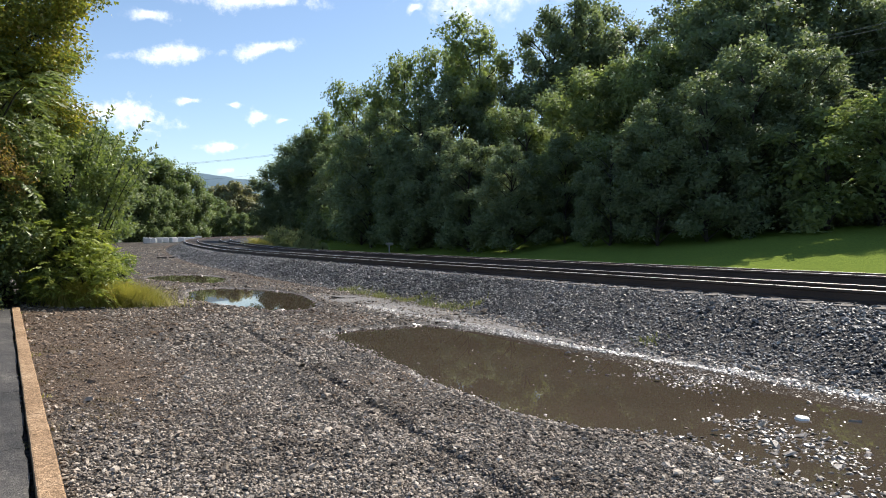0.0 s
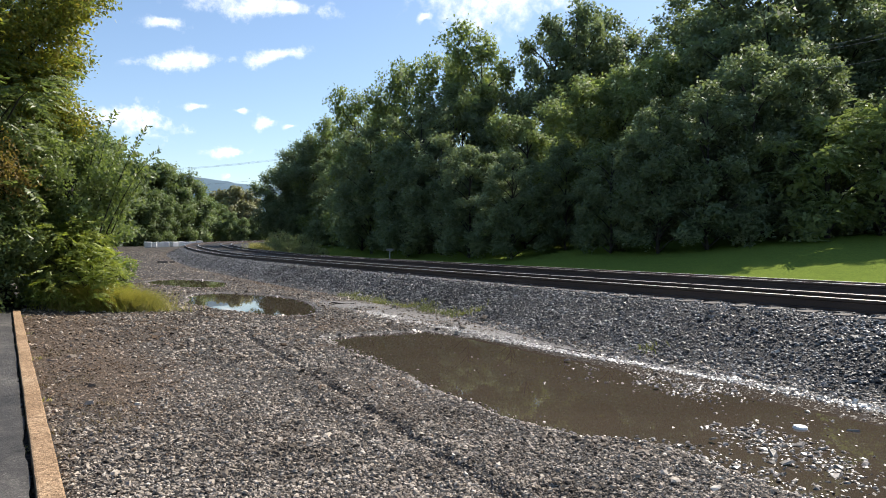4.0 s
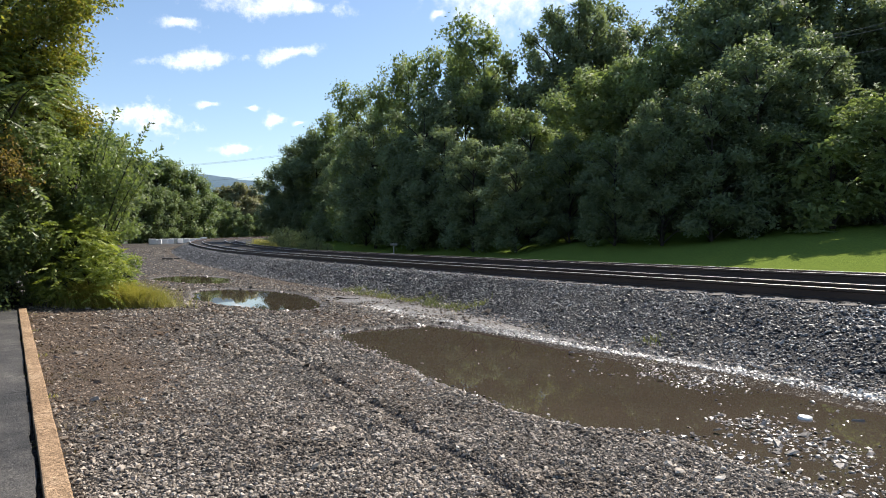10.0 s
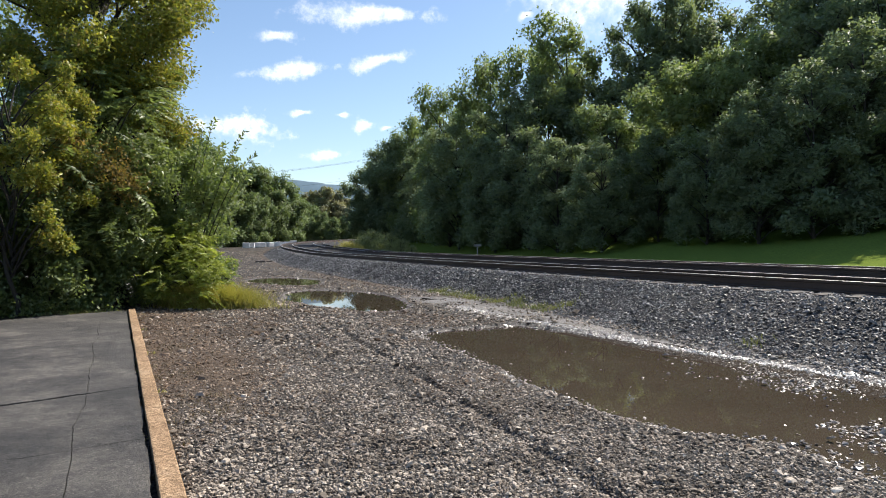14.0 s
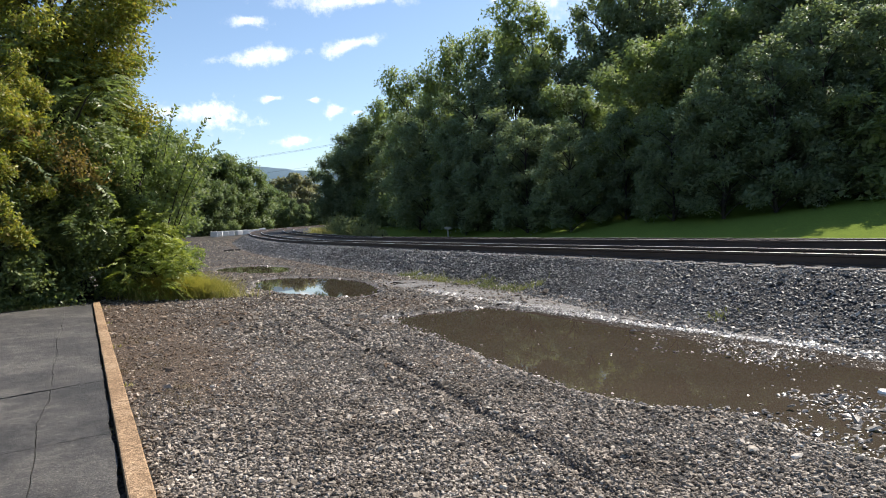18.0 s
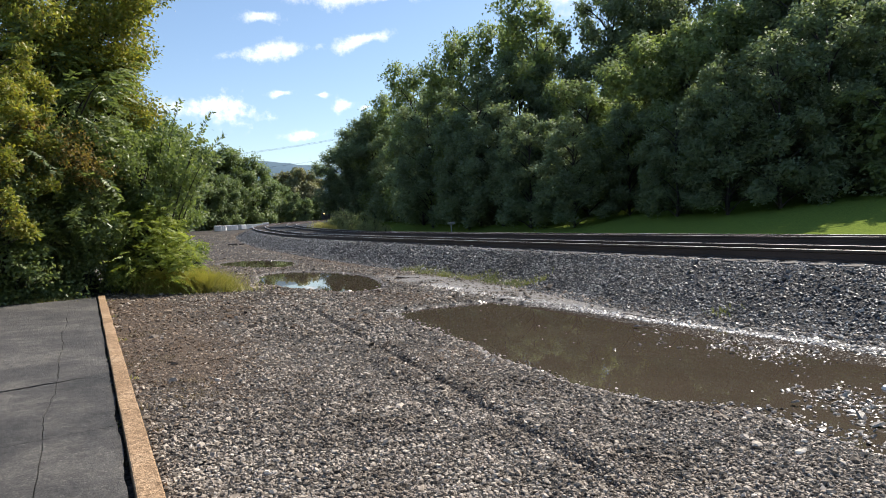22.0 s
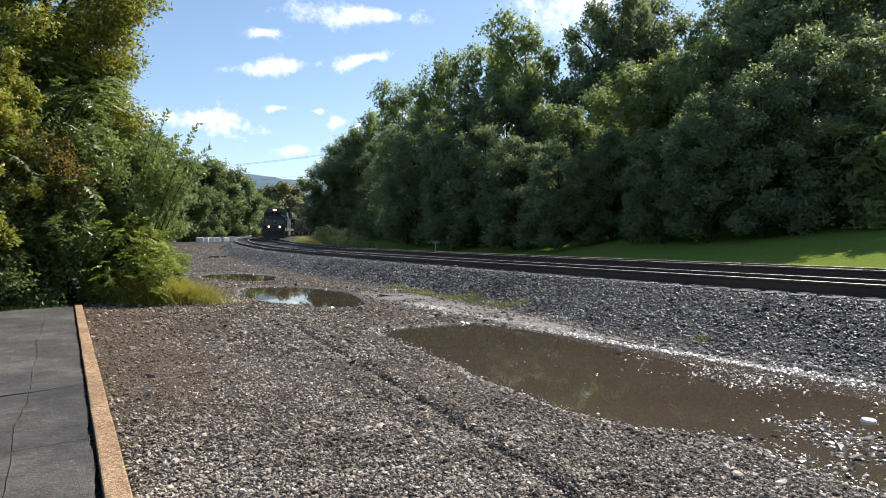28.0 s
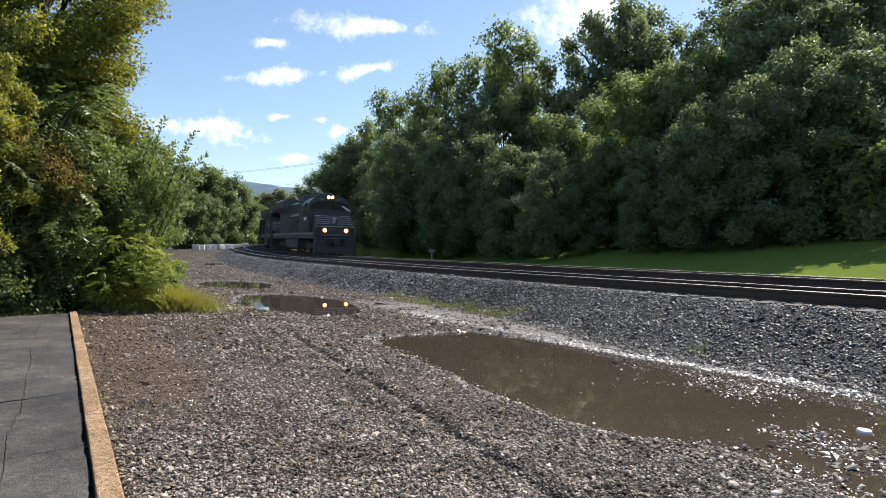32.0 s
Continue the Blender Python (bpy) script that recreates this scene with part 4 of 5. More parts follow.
    me = mesh_of("crown", v, f, mat, smooth=bool(soft))
    if soft:
        me.normals_split_custom_set_from_vertices(np.repeat(want, kv, 0).tolist())
    part("crown", me, None, ob)
    return tagged(ob, label, "tree", group)


def put(model, x, y, size=1.0, turn=None, sink=0.15, wide=1.0):
    z = float(height(np.array([x]), np.array([y]))[0])
    return copy_thing(model, pose(x, y, z - sink, 0, 0, rng.uniform(0, 360) if turn is None else turn) @ Matrix.Diagonal((size * wide, size * wide, size, 1)))


def woods():
    g = "trees on the wooded bank"
    kinds = [make_tree("tree", 16, 4.8, 20000, 0.228, M_LEAF_HILL, "dense dark green broadleaf tree on the wooded bank", 0.03, 24, 0.34, group=g, soft=0.82, tri=True, slim=0.9, stem=0.6),
             make_tree("tree", 17, 4.6, 20000, 0.228, M_LEAF_HILL, "tall dark green tree with an uneven crown on the bank", 0.04, 26, 0.33, group=g, soft=0.82, tri=True, slim=0.9, stem=0.6),
             make_tree("tree", 15, 4.8, 20000, 0.222, M_LEAF_SUNLIT, "tree on the wooded bank, its leaf colour lightened as if sunlit", 0.05, 22, 0.33, group=g, soft=0.82, tri=True, slim=0.9, stem=0.6)]
    kinds.append(make_tree("tree", 9, 3.6, 14000, 0.2, M_LEAF_SUNLIT, "tree at the edge of the wood, coloured light green as if sunlit", 0.02, 13, 0.4, 0.7, group=g, soft=0.45, tri=True, slim=0.9))
    kinds.append(make_tree("tree", 15, 4.8, 27000, 0.22, M_LEAF_HILL, "dark tree leaning out from the wood's edge at the bend", 0.1, 20, 0.36, group=g, soft=0.82, tri=True, slim=0.9, stem=0.6))
    shrub = make_tree("bush", 4.2, 2.8, 4200, 0.22, M_LEAF_HILL, "shady bush at the foot of the wooded bank", -0.12, 13, 0.42, group="bushes along the wood's edge", soft=0.6, tri=True, slim=0.9)
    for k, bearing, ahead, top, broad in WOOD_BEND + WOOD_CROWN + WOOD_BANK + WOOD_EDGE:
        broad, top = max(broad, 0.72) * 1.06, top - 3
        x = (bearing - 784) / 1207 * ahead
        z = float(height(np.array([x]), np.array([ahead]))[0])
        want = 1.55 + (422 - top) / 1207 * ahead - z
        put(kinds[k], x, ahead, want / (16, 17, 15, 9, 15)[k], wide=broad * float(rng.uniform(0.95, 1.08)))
    for s in np.concatenate([np.arange(-30, 40, 2.2), np.arange(40, 70, 2.6)]):
        (x, y), _ = line(float(s), float(24.5 - 11.5 * np.clip((s - 25) / 40, 0, 1) + rng.uniform(-1.2, 1.2)))
        if 0.17 < x / y < 0.235:
            continue    # a gap in the row lets the sun onto the lawn
        put(shrub, x, y, float(rng.uniform(0.8, 1.3) * (1 - 0.35 * np.clip((s - 60) / 20, 0, 1))))
    for q, off, size in ((78, 15.0, 1.2), (82, 15.0, 1.3), (86, 14.5, 1.4), (90, 15.0, 1.3), (95, 14.0, 1.3), (100, 13.0, 1.2), (74, 14.5, 1.0), (71, 14.0, 1.1)):
        (x, y), _ = line(float(q), float(off))
        put(shrub, x, y, size)
    pale = make_tree("bush", 2.2, 1.3, 3000, 0.15, M_LEAF_PALE, "low pale green bush beside the far track", -0.1, 12, 0.36, group="bushes beside the far track")
    for q, off, size in ((82, 4.2, 0.75), (80, 4.4, 0.95), (78, 4.6, 0.7), (76.5, 5.0, 1.25), (75, 4.3, 0.6), (74, 5.6, 1.0), (72, 5.2, 0.7), (70.5, 6.4, 1.05), (68, 5.8, 0.6), (65.5, 6.4, 0.7), (62.5, 6.8, 0.45)):
        (x, y), _ = line(float(q), float(off))
        put(pale, x, y, size)
    for o in kinds + [shrub, pale]:
        for c in (*o.children_recursive, o):
            bpy.data.objects.remove(c)


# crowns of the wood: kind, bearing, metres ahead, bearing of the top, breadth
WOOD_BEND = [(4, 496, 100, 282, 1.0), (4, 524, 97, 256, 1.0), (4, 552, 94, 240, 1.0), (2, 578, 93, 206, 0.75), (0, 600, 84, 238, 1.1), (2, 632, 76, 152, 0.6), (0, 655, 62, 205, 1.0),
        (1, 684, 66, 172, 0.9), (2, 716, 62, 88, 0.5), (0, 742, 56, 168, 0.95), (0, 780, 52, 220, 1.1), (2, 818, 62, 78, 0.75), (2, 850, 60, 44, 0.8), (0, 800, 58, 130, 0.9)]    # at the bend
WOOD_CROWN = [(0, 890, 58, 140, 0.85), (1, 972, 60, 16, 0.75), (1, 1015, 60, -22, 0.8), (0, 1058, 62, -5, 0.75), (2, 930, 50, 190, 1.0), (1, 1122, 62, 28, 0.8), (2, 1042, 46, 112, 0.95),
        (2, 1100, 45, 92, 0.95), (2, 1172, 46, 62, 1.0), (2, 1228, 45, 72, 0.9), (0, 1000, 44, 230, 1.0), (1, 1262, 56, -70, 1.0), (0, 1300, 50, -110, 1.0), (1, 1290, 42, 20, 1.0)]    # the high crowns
# trunks past bearing 1600 are out of view, added to shade the lawn
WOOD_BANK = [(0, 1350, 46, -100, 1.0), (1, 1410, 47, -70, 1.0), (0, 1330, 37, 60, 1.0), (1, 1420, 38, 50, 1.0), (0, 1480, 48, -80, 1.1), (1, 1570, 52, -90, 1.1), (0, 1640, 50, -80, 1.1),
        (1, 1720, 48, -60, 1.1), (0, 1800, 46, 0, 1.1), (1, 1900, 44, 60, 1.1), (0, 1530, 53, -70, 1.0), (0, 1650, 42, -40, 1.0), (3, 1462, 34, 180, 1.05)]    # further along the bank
# here too, those past 1600 are unseen blockers for the lawn's shade
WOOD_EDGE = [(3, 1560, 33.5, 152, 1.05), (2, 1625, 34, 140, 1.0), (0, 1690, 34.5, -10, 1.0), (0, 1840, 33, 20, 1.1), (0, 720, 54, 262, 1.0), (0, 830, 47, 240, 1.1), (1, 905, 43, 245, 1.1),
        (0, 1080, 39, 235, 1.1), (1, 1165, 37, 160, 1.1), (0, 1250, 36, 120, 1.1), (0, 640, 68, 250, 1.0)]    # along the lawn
rng = np.random.default_rng(23)
woods()


def far_trees():
    g = "trees beyond the bend"
    a = make_tree("tree", 14, 5.8, 15000, 0.33, M_LEAF_FAR, "rounded green tree beyond the bend of the track", 0.01, 20, group=g, soft=0.75, tri=True, slim=0.9)
    b = make_tree("tree", 13, 5.2, 19000, 0.4, M_LEAF_RUST, "rust-brown turning tree beyond the bend of the track", 0.01, 16, group=g, soft=0.75, tri=True, slim=0.9)
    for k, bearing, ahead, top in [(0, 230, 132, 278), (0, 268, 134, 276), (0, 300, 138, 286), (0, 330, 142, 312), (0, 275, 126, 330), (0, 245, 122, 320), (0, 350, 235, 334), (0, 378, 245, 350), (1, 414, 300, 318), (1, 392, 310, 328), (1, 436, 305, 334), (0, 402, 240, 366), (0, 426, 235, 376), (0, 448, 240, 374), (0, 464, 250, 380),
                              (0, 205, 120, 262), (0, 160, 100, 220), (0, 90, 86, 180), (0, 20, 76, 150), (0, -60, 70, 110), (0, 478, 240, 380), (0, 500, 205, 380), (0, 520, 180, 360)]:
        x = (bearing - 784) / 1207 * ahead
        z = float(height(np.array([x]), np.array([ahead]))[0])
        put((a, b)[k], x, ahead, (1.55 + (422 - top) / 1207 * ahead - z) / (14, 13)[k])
    for o in (a, b):
        for c in (*o.children_recursive, o):
            bpy.data.objects.remove(c)


rng = np.random.default_rng(24)
far_trees()


def near_growth():
    """The thicket beside the path: tall trees, shrubs, a leaning sapling and long grass."""
    def at(ob, x, y, z=None, turn=0.0):
        ob.matrix_world = pose(x, y, float(height(np.array([x]), np.array([y]))[0]) - 0.05 if z is None else z, 0, 0, turn)

    at(make_tree("tree", 6.9, 3.0, 50000, 0.165, M_LEAF_SHRUB, "green tree with drooping feathery leaves beside the path", 0.08, 26, 0.34, 0.62, clumps=7), -11.45, 16.5)
    at(make_tree("tree", 11.8, 2.65, 80000, 0.1, M_LEAF_GOLD, "tall tree with yellowing autumn leaves behind the thicket", 0.36, 36, 0.34, clumps=8, slim=0.62), -11.6, 17.3)
    at(make_tree("tree", 5.9, 2.1, 32000, 0.085, M_LEAF_GOLD, "small tree with golden-green turning leaves overhanging the path", 0.22, 36, 0.17, clumps=5, slim=0.58, stem=0.4), -10.9, 13.1)
    at(make_tree("tree", 11, 3.6, 12000, 0.22, M_LEAF_SHRUB, "tall leafy tree at the back of the thicket", 0.1, 18, 0.4, 0.55), -16.5, 16.5)
    at(make_tree("shrub", 4.6, 1.8, 27000, 0.088, M_LEAF_SHRUB, "dense green shrub beside the path", -0.05, 18, 0.38), -10.2, 15.9)
    at(make_tree("shrub", 4.1, 1.5, 24000, 0.09, M_LEAF_BRIGHT, "leafy green shrub at the gravel's edge", -0.05, 17, 0.38), -9.4, 17.2)
    at(make_tree("shrub", 3.4, 1.9, 25000, 0.088, M_LEAF_SHRUB, "low dark shrub beside the asphalt path", -0.08, 16, 0.38), -11.4, 14.6)
    at(make_tree("shrub", 3.0, 1.7, 18000, 0.095, M_LEAF_SHRUB, "shaded shrub overhanging the path's edge", -0.08, 14, 0.4), -12.6, 13.2)
    at(make_tree("shrub", 2.1, 1.0, 15000, 0.11, M_LEAF_LIME, "sunlit lime-green shrub with feathery leaves", 0.02, 12, 0.42, 0.4), -8.75, 16.0)
    at(make_tree("shrub", 1.1, 0.9, 7000, 0.10, M_LEAF_LIME, "low bright green sprouts at the thicket's foot", 0.02, 9, 0.42, 0.35), -8.1, 15.6)
    at(make_tree("shrub", 3.3, 1.8, 14000, 0.11, M_LEAF_SHRUB, "shady green shrub at the back of the thicket", -0.08, 14, 0.4), -13.3, 14.9)
    # patches of yellowish-brown leaves hang in the thicket
    seeds = [((-9.75, 14.75, 3.35), 0.55), ((-9.35, 14.9, 2.9), 0.4), ((-10.7, 13.9, 2.9), 0.5), ((-10.35, 14.2, 3.9), 0.35)]
    for (x, y, z), r in seeds:
        c = np.array([x, y, z]) + rng.normal(0, 0.5, (750, 3)) * r
        v, f = leaf_quads(c, unit(750) + np.array([0, 0, -0.6]), unit(750), np.full(750, 0.085), np.full(750, 0.04))
        tagged(new("seed_bunch", mesh_of("seed_bunch", v, f, M_LEAF_BROWN)), "patch of yellowish-brown leaves in the thicket", "seeds", "seed bunches", "stuff")
    # sapling with long bare-tipped shoots
    t = tagged(new("sapling"), "leaning sapling with long leafy shoots against the sky", "sapling")
    t.matrix_world = pose(-9.05, 16.9, 0, 0, 0, 0)
    shoots = [((0.0, 0, 0), (1.0, -0.2, 3.35), (1.75, -0.1, 4.4)), ((0.1, 0, 0), (0.9, 0, 2.9), (1.95, 0.1, 3.85)), ((0, 0.1, 0), (0.35, 0, 3.6), (0.95, -0.1, 4.75)),
              ((0.1, 0.1, 0), (0.9, 0.2, 2.6), (1.7, 0.2, 3.35)), ((-0.1, 0, 0), (0.1, 0, 3.4), (0.55, 0.1, 4.55)), ((0.1, 0, 0), (0.7, 0.1, 3.1), (1.45, 0.0, 3.75)), ((0, 0, 0), (0.6, -0.1, 3.3), (1.25, -0.2, 4.1))]
    cs, ds = [], []
    for a, b, c in shoots:
        a, b, c = (np.array(q, float) for q in (a, b, c))
        k = np.linspace(0, 1, 12)[:, None]
        pts = a * (1 - k) ** 2 + 2 * b * k * (1 - k) + c * k * k
        v, f = limb_mesh([[(q, 0.022 * (1 - 0.85 * e)) for q, e in zip(pts, np.linspace(0, 1, 12))]])
        part("stem", mesh_of("stem", v, f, M_BARK), None, t)
        # leaves in turn to either side of the shoot, and side twigs lower down
        kk = np.linspace(0.45, 1.0, 64)[:, None]
        on = a * (1 - kk) ** 2 + 2 * b * kk * (1 - kk) + c * kk * kk
        run = 2 * (b - a) * (1 - kk) + 2 * (c - b) * kk
        run /= np.linalg.norm(run, axis=1, keepdims=True)
        turn = np.cross(run, np.array([0.15, 1.0, 0.1]))
        sign = np.tile([1.0, -1.0], 32)[:, None]
        cs.append(on + rng.normal(0, 0.012, on.shape))
        ds.append(run * 0.55 + turn * sign * 0.8 + rng.normal(0, 0.25, on.shape))
        low = rng.uniform(0.35, 0.8, 110)[:, None]
        cs.append(a * (1 - low) ** 2 + 2 * b * low * (1 - low) + c * low * low + rng.normal(0, 0.13, (110, 3)))
        ds.append(unit(110) + np.array([0.2, 0, 0.1]))
    c, d = np.vstack(cs), np.vstack(ds)
    ln = rng.uniform(0.085, 0.145, len(c))
    v, f = leaf_quads(c, d, unit(len(c)) + np.array([0, -0.8, 0.6]), ln, ln * 0.5)
    part("leaves", mesh_of("leaves", v, f, M_LEAF_SHRUB), None, t)


rng = np.random.default_rng(25)
near_growth()


def blades(name, centre, spread, count, tall, mat, label, category="grass", lean=0.6, fine=1.0):
    """Grass: narrow bent blades rooted in the ground."""
    xy = np.array(centre) + rng.normal(0, 1, (count, 2)) * np.array(spread)
    z = height(xy[:, 0], xy[:, 1]) - 0.01
    h = tall * rng.uniform(0.3, 1.2, count)
    a = rng.uniform(0, 2 * np.pi, count)
    d = np.stack([np.cos(a), np.sin(a)], -1)
    w = (0.005 + 0.003 * rng.uniform(0, 1, count) + tall * 0.004) * fine
    p = np.stack([-d[:, 1], d[:, 0]], -1) * w[:, None]
    root = np.column_stack([xy, z])
    mid = root + np.column_stack([d * (h * lean * 0.3)[:, None], h * 0.55])
    tip = root + np.column_stack([d * (h * lean)[:, None], h])
    q = np.column_stack([p, np.zeros(count)])
    v = np.stack([root - q, root + q, mid + q * 0.8, mid - q * 0.8, tip, tip], 1).reshape(-1, 3)
    b = 6 * np.arange(count)[:, None]
    f = np.vstack([b + np.array([0, 1, 2, 3]), b + np.array([3, 2, 4, 5])])
    return tagged(new(name, mesh_of(name, v, f, mat)), label, category, kind="stuff")


def grasses():
    blades("tall_grass", (-7.85, 15.6), (0.42, 0.22), 8000, 0.56, M_GRASS, "clump of tall yellow-green grass at the thicket's foot", lean=0.9, fine=0.6)
    blades("tall_grass", (-7.3, 15.7), (0.36, 0.25), 6500, 0.42, M_GRASS, "long yellowing grass beside the puddle", lean=1.0, fine=0.6)
    blades("tall_grass", (-7.55, 15.4), (0.6, 0.14), 3500, 0.26, M_DRY, "short dry grass at the edge of the gravel", lean=1.1, fine=0.6)
    for k in range(40):
        f = (k + float(rng.uniform(-0.6, 0.6))) / 39
        (x, y), _ = line(11.8 + 6.4 * f, -6.84 + float(rng.normal(0, 0.11)))
        blades("grass_tuft", (x, y), (0.10, 0.10), int(rng.uniform(35, 100)), float(rng.uniform(0.06, 0.13)), M_WEED, "small tuft of weeds at the ballast's foot")
    blades("grass_tuft", (2.97, 9.8), (0.12, 0.1), 60, 0.10, M_WEED, "small weed at the ballast's foot")
    for x, y in ((-4.1, 7.5), (-3.2, 6.4), (-2.9, 5.8), (-5.3, 9.4)):
        blades("dead_weed", (x, y), (0.14, 0.2), 120, 0.045, M_DEAD, "flattened dead weeds in the gravel", lean=1.3)
    for k in range(24):
        a = 0.4 + 11.5 * k / 23 + float(rng.uniform(-0.2, 0.2))
        q = KERB_A + _kd * a + _kn * (0.16 if k % 2 else -0.04)
        blades("dry_weed", (float(q[0]), float(q[1])), (0.05, 0.06), 22, 0.05, M_DRY if k % 3 == 0 else M_DEAD, "dry weeds along the tan kerb", lean=1.0)
    c = line(np.array([73.0]), 2.75)[0][0]
    blades("tall_grass", tuple(c), (0.5, 1.5), 6500, 0.8, M_DRY, "pale dry grass beside the far track")


rng = np.random.default_rng(26)
grasses()


def edging():
    """Dead grass along the path's end."""
    blades("dry_weed", (-10.2, 14.0), (0.5, 0.25), 500, 0.10, M_DRY, "dry grass along the end of the path", lean=0.9)


edging()


def ridge():
    m, n, l, p = material("hazed_wooded_ridge")
    # the blue of distant haze is mixed into the base colours
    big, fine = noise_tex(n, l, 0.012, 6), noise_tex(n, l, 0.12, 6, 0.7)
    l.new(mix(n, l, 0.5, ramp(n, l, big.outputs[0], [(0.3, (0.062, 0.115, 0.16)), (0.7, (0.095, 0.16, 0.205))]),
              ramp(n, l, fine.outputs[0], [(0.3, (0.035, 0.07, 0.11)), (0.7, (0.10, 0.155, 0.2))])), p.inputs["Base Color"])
    p.inputs["Roughness"].default_value = 1.0
    nx, ny = 160, 24
    a = np.radians(np.linspace(-75, 20, nx))
    d = np.linspace(1500, 2300, ny)
    A, D = np.meshgrid(a, d, indexing="ij")
    crest = 174 - 110 * (A + 0.31) + 5 * np.sin(A * 31)
    z = crest * np.sin(np.clip((D - 1500) / 500, 0, 1) * np.pi / 2) - 4 + 7 * (fbm(A * 160, D * 0.05, 40) - 0.5)
    v = np.stack([D * np.sin(A), D * np.cos(A), z], -1).reshape(-1, 3)
    i, j = np.meshgrid(np.arange(nx - 1), np.arange(ny - 1), indexing="ij")
    f = np.stack([i * ny + j, (i + 1) * ny + j, (i + 1) * ny + j + 1, i * ny + j + 1], -1).reshape(-1, 4)
    tagged(new("backdrop_ridge", mesh_of("ridge", v, f, m, smooth=True)), "distant wooded ridge with the blue-green of haze in its colour", "hill", kind="structure")


ridge()


# ---------------------------------------------------------------- the train
def vehicle_base(name, label, category):
    return tagged(new(name), label, category)


def bogie(parent, y, wheels=3, spacing=1.7):
    b = box(B(), -1.05, -0.9, y - spacing * (wheels - 1) / 2 - 0.7, y + spacing * (wheels - 1) / 2 + 0.7, 0.45, 0.85, 0.05)
    box(b, 0.9, 1.05, y - spacing * (wheels - 1) / 2 - 0.7, y + spacing * (wheels - 1) / 2 + 0.7, 0.45, 0.85, 0.05)
    box(b, -0.9, 0.9, y - 0.5, y + 0.5, 0.5, 0.8)
    t = part("bogie", b, M_STEEL, parent)
    for q in range(wheels):
        yy = y + (q - (wheels - 1) / 2) * spacing
        w = B()
        for sx in (-1, 1):
            cyl(w, (sx * 0.66, yy, 0.5), (sx * 0.80, yy, 0.5), 0.5, 24)
        cyl(w, (-0.7, yy, 0.5), (0.7, yy, 0.5), 0.09, 8)
        part("wheelset", w, M_STEEL, t)


def locomotive(label, lit=True):
    """A six-axle freight diesel; the front faces -y and the origin is at rail height under the front."""
    t = vehicle_base("locomotive", label, "locomotive")
    L = 22.3
    part("frame", box(B(), -1.5, 1.5, 1.0, L - 0.6, 1.15, 1.62, 0.03), M_LOCOGREY, t)
    part("sill_stripe", box(B(), -1.515, 1.515, 1.2, L - 0.8, 1.50, 1.56), M_STRIPE, t, "thin grimy white sill stripe")
    # nose
    bm = prism(B(), [(-1.3, 1.62), (1.3, 1.62), (1.3, 2.75), (1.0, 3.0), (-1.0, 3.0), (-1.3, 2.75)], 1.1, 2.9)
    for v in bm.verts:
        if v.co.y < 1.5:
            v.co.y += 0.35 * (v.co.z - 1.62) / 1.13
    part("nose", bm, M_LOCO, t)
    # cab
    arch = [(1.55 * abs(math.cos(a)) ** 0.75 * (1 if math.cos(a) > 0 else -1), 3.45 + 0.91 * math.sin(a)) for a in (math.pi * k / 18 for k in range(19))]
    bm = prism(B(), [(-1.55, 1.62), (1.55, 1.62)] + arch, 2.6, 5.4)
    for v in bm.verts:
        if v.co.y < 3 and v.co.z > 3.5:
            v.co.y += 0.12
    cab = part("cab", bm, M_LOCO, t)
    for sx in (-1, 1):
        w = prism(B(), [(sx * 0.07, 3.32), (sx * 1.38, 3.32), (sx * 1.38, 3.6), (sx * 1.05, 3.84), (sx * 0.07, 3.94)], 2.585, 2.63)
        part("windscreen", w, M_GLASS, cab, "dark glass windscreen")
        part("side_window", box(B(), sx * 1.53, sx * 1.565, 3.3, 4.2, 3.1, 3.75), M_GLASS, cab)
        part("number_board", box(B(), min(sx * 0.4, sx * 0.76), max(sx * 0.4, sx * 0.76), 2.62, 2.74, 3.98, 4.1), M_RAILING, cab)
    h = part("headlight", box(B(), -0.28, 0.28, 2.58, 2.75, 4.06, 4.34, 0.03), M_STEEL, t)
    # the wider disc behind each lit lamp glows as its halo
    for sx in (-1, 1):
        part("lamp", cyl(B(), (sx * 0.13, 2.53, 4.2), (sx * 0.13, 2.56, 4.2), 0.075, 14), M_HEAD if lit else M_LAMP_OFF, h, "lit warm white headlamp" if lit else "unlit headlamp")
        part("reflector", cyl(B(), (sx * 0.13, 2.55, 4.2), (sx * 0.13, 2.6, 4.2), 0.13, 14), M_HALO if lit else M_LAMP_OFF, h)
        d = part("ditch_light", box(B(), sx * 0.76 - 0.15, sx * 0.76 + 0.15, 0.70, 0.80, 1.6, 1.9, 0.02), M_STEEL, t)
        part("lamp", cyl(B(), (sx * 0.76, 0.64, 1.75), (sx * 0.76, 0.67, 1.75), 0.082, 14), M_DITCH if lit else M_LAMP_OFF, d, "lit warm ditch lamp" if lit else "unlit ditch lamp")
        part("reflector", cyl(B(), (sx * 0.76, 0.66, 1.75), (sx * 0.76, 0.71, 1.75), 0.15, 14), M_HALO if lit else M_LAMP_OFF, d)
    # white plate on one side imitates a highlight on the windscreen
    part("sun_visor", prism(B(), [(0.78, 3.6), (1.02, 3.58), (1.48, 3.3), (1.48, 3.16), (1.12, 3.36)], 2.54, 2.57), M_WHITE, t, "white plate painted as glare at the windscreen's edge")
    part("walkway_edge", box(B(), -1.42, 1.42, 0.70, 0.76, 2.0, 2.05), M_STRIPE, t, "grimy white front walkway edge")
    # nose stripes in white, broken by a plain shape in the middle
    for q in range(4):
        z = 2.2 + 0.15 * q
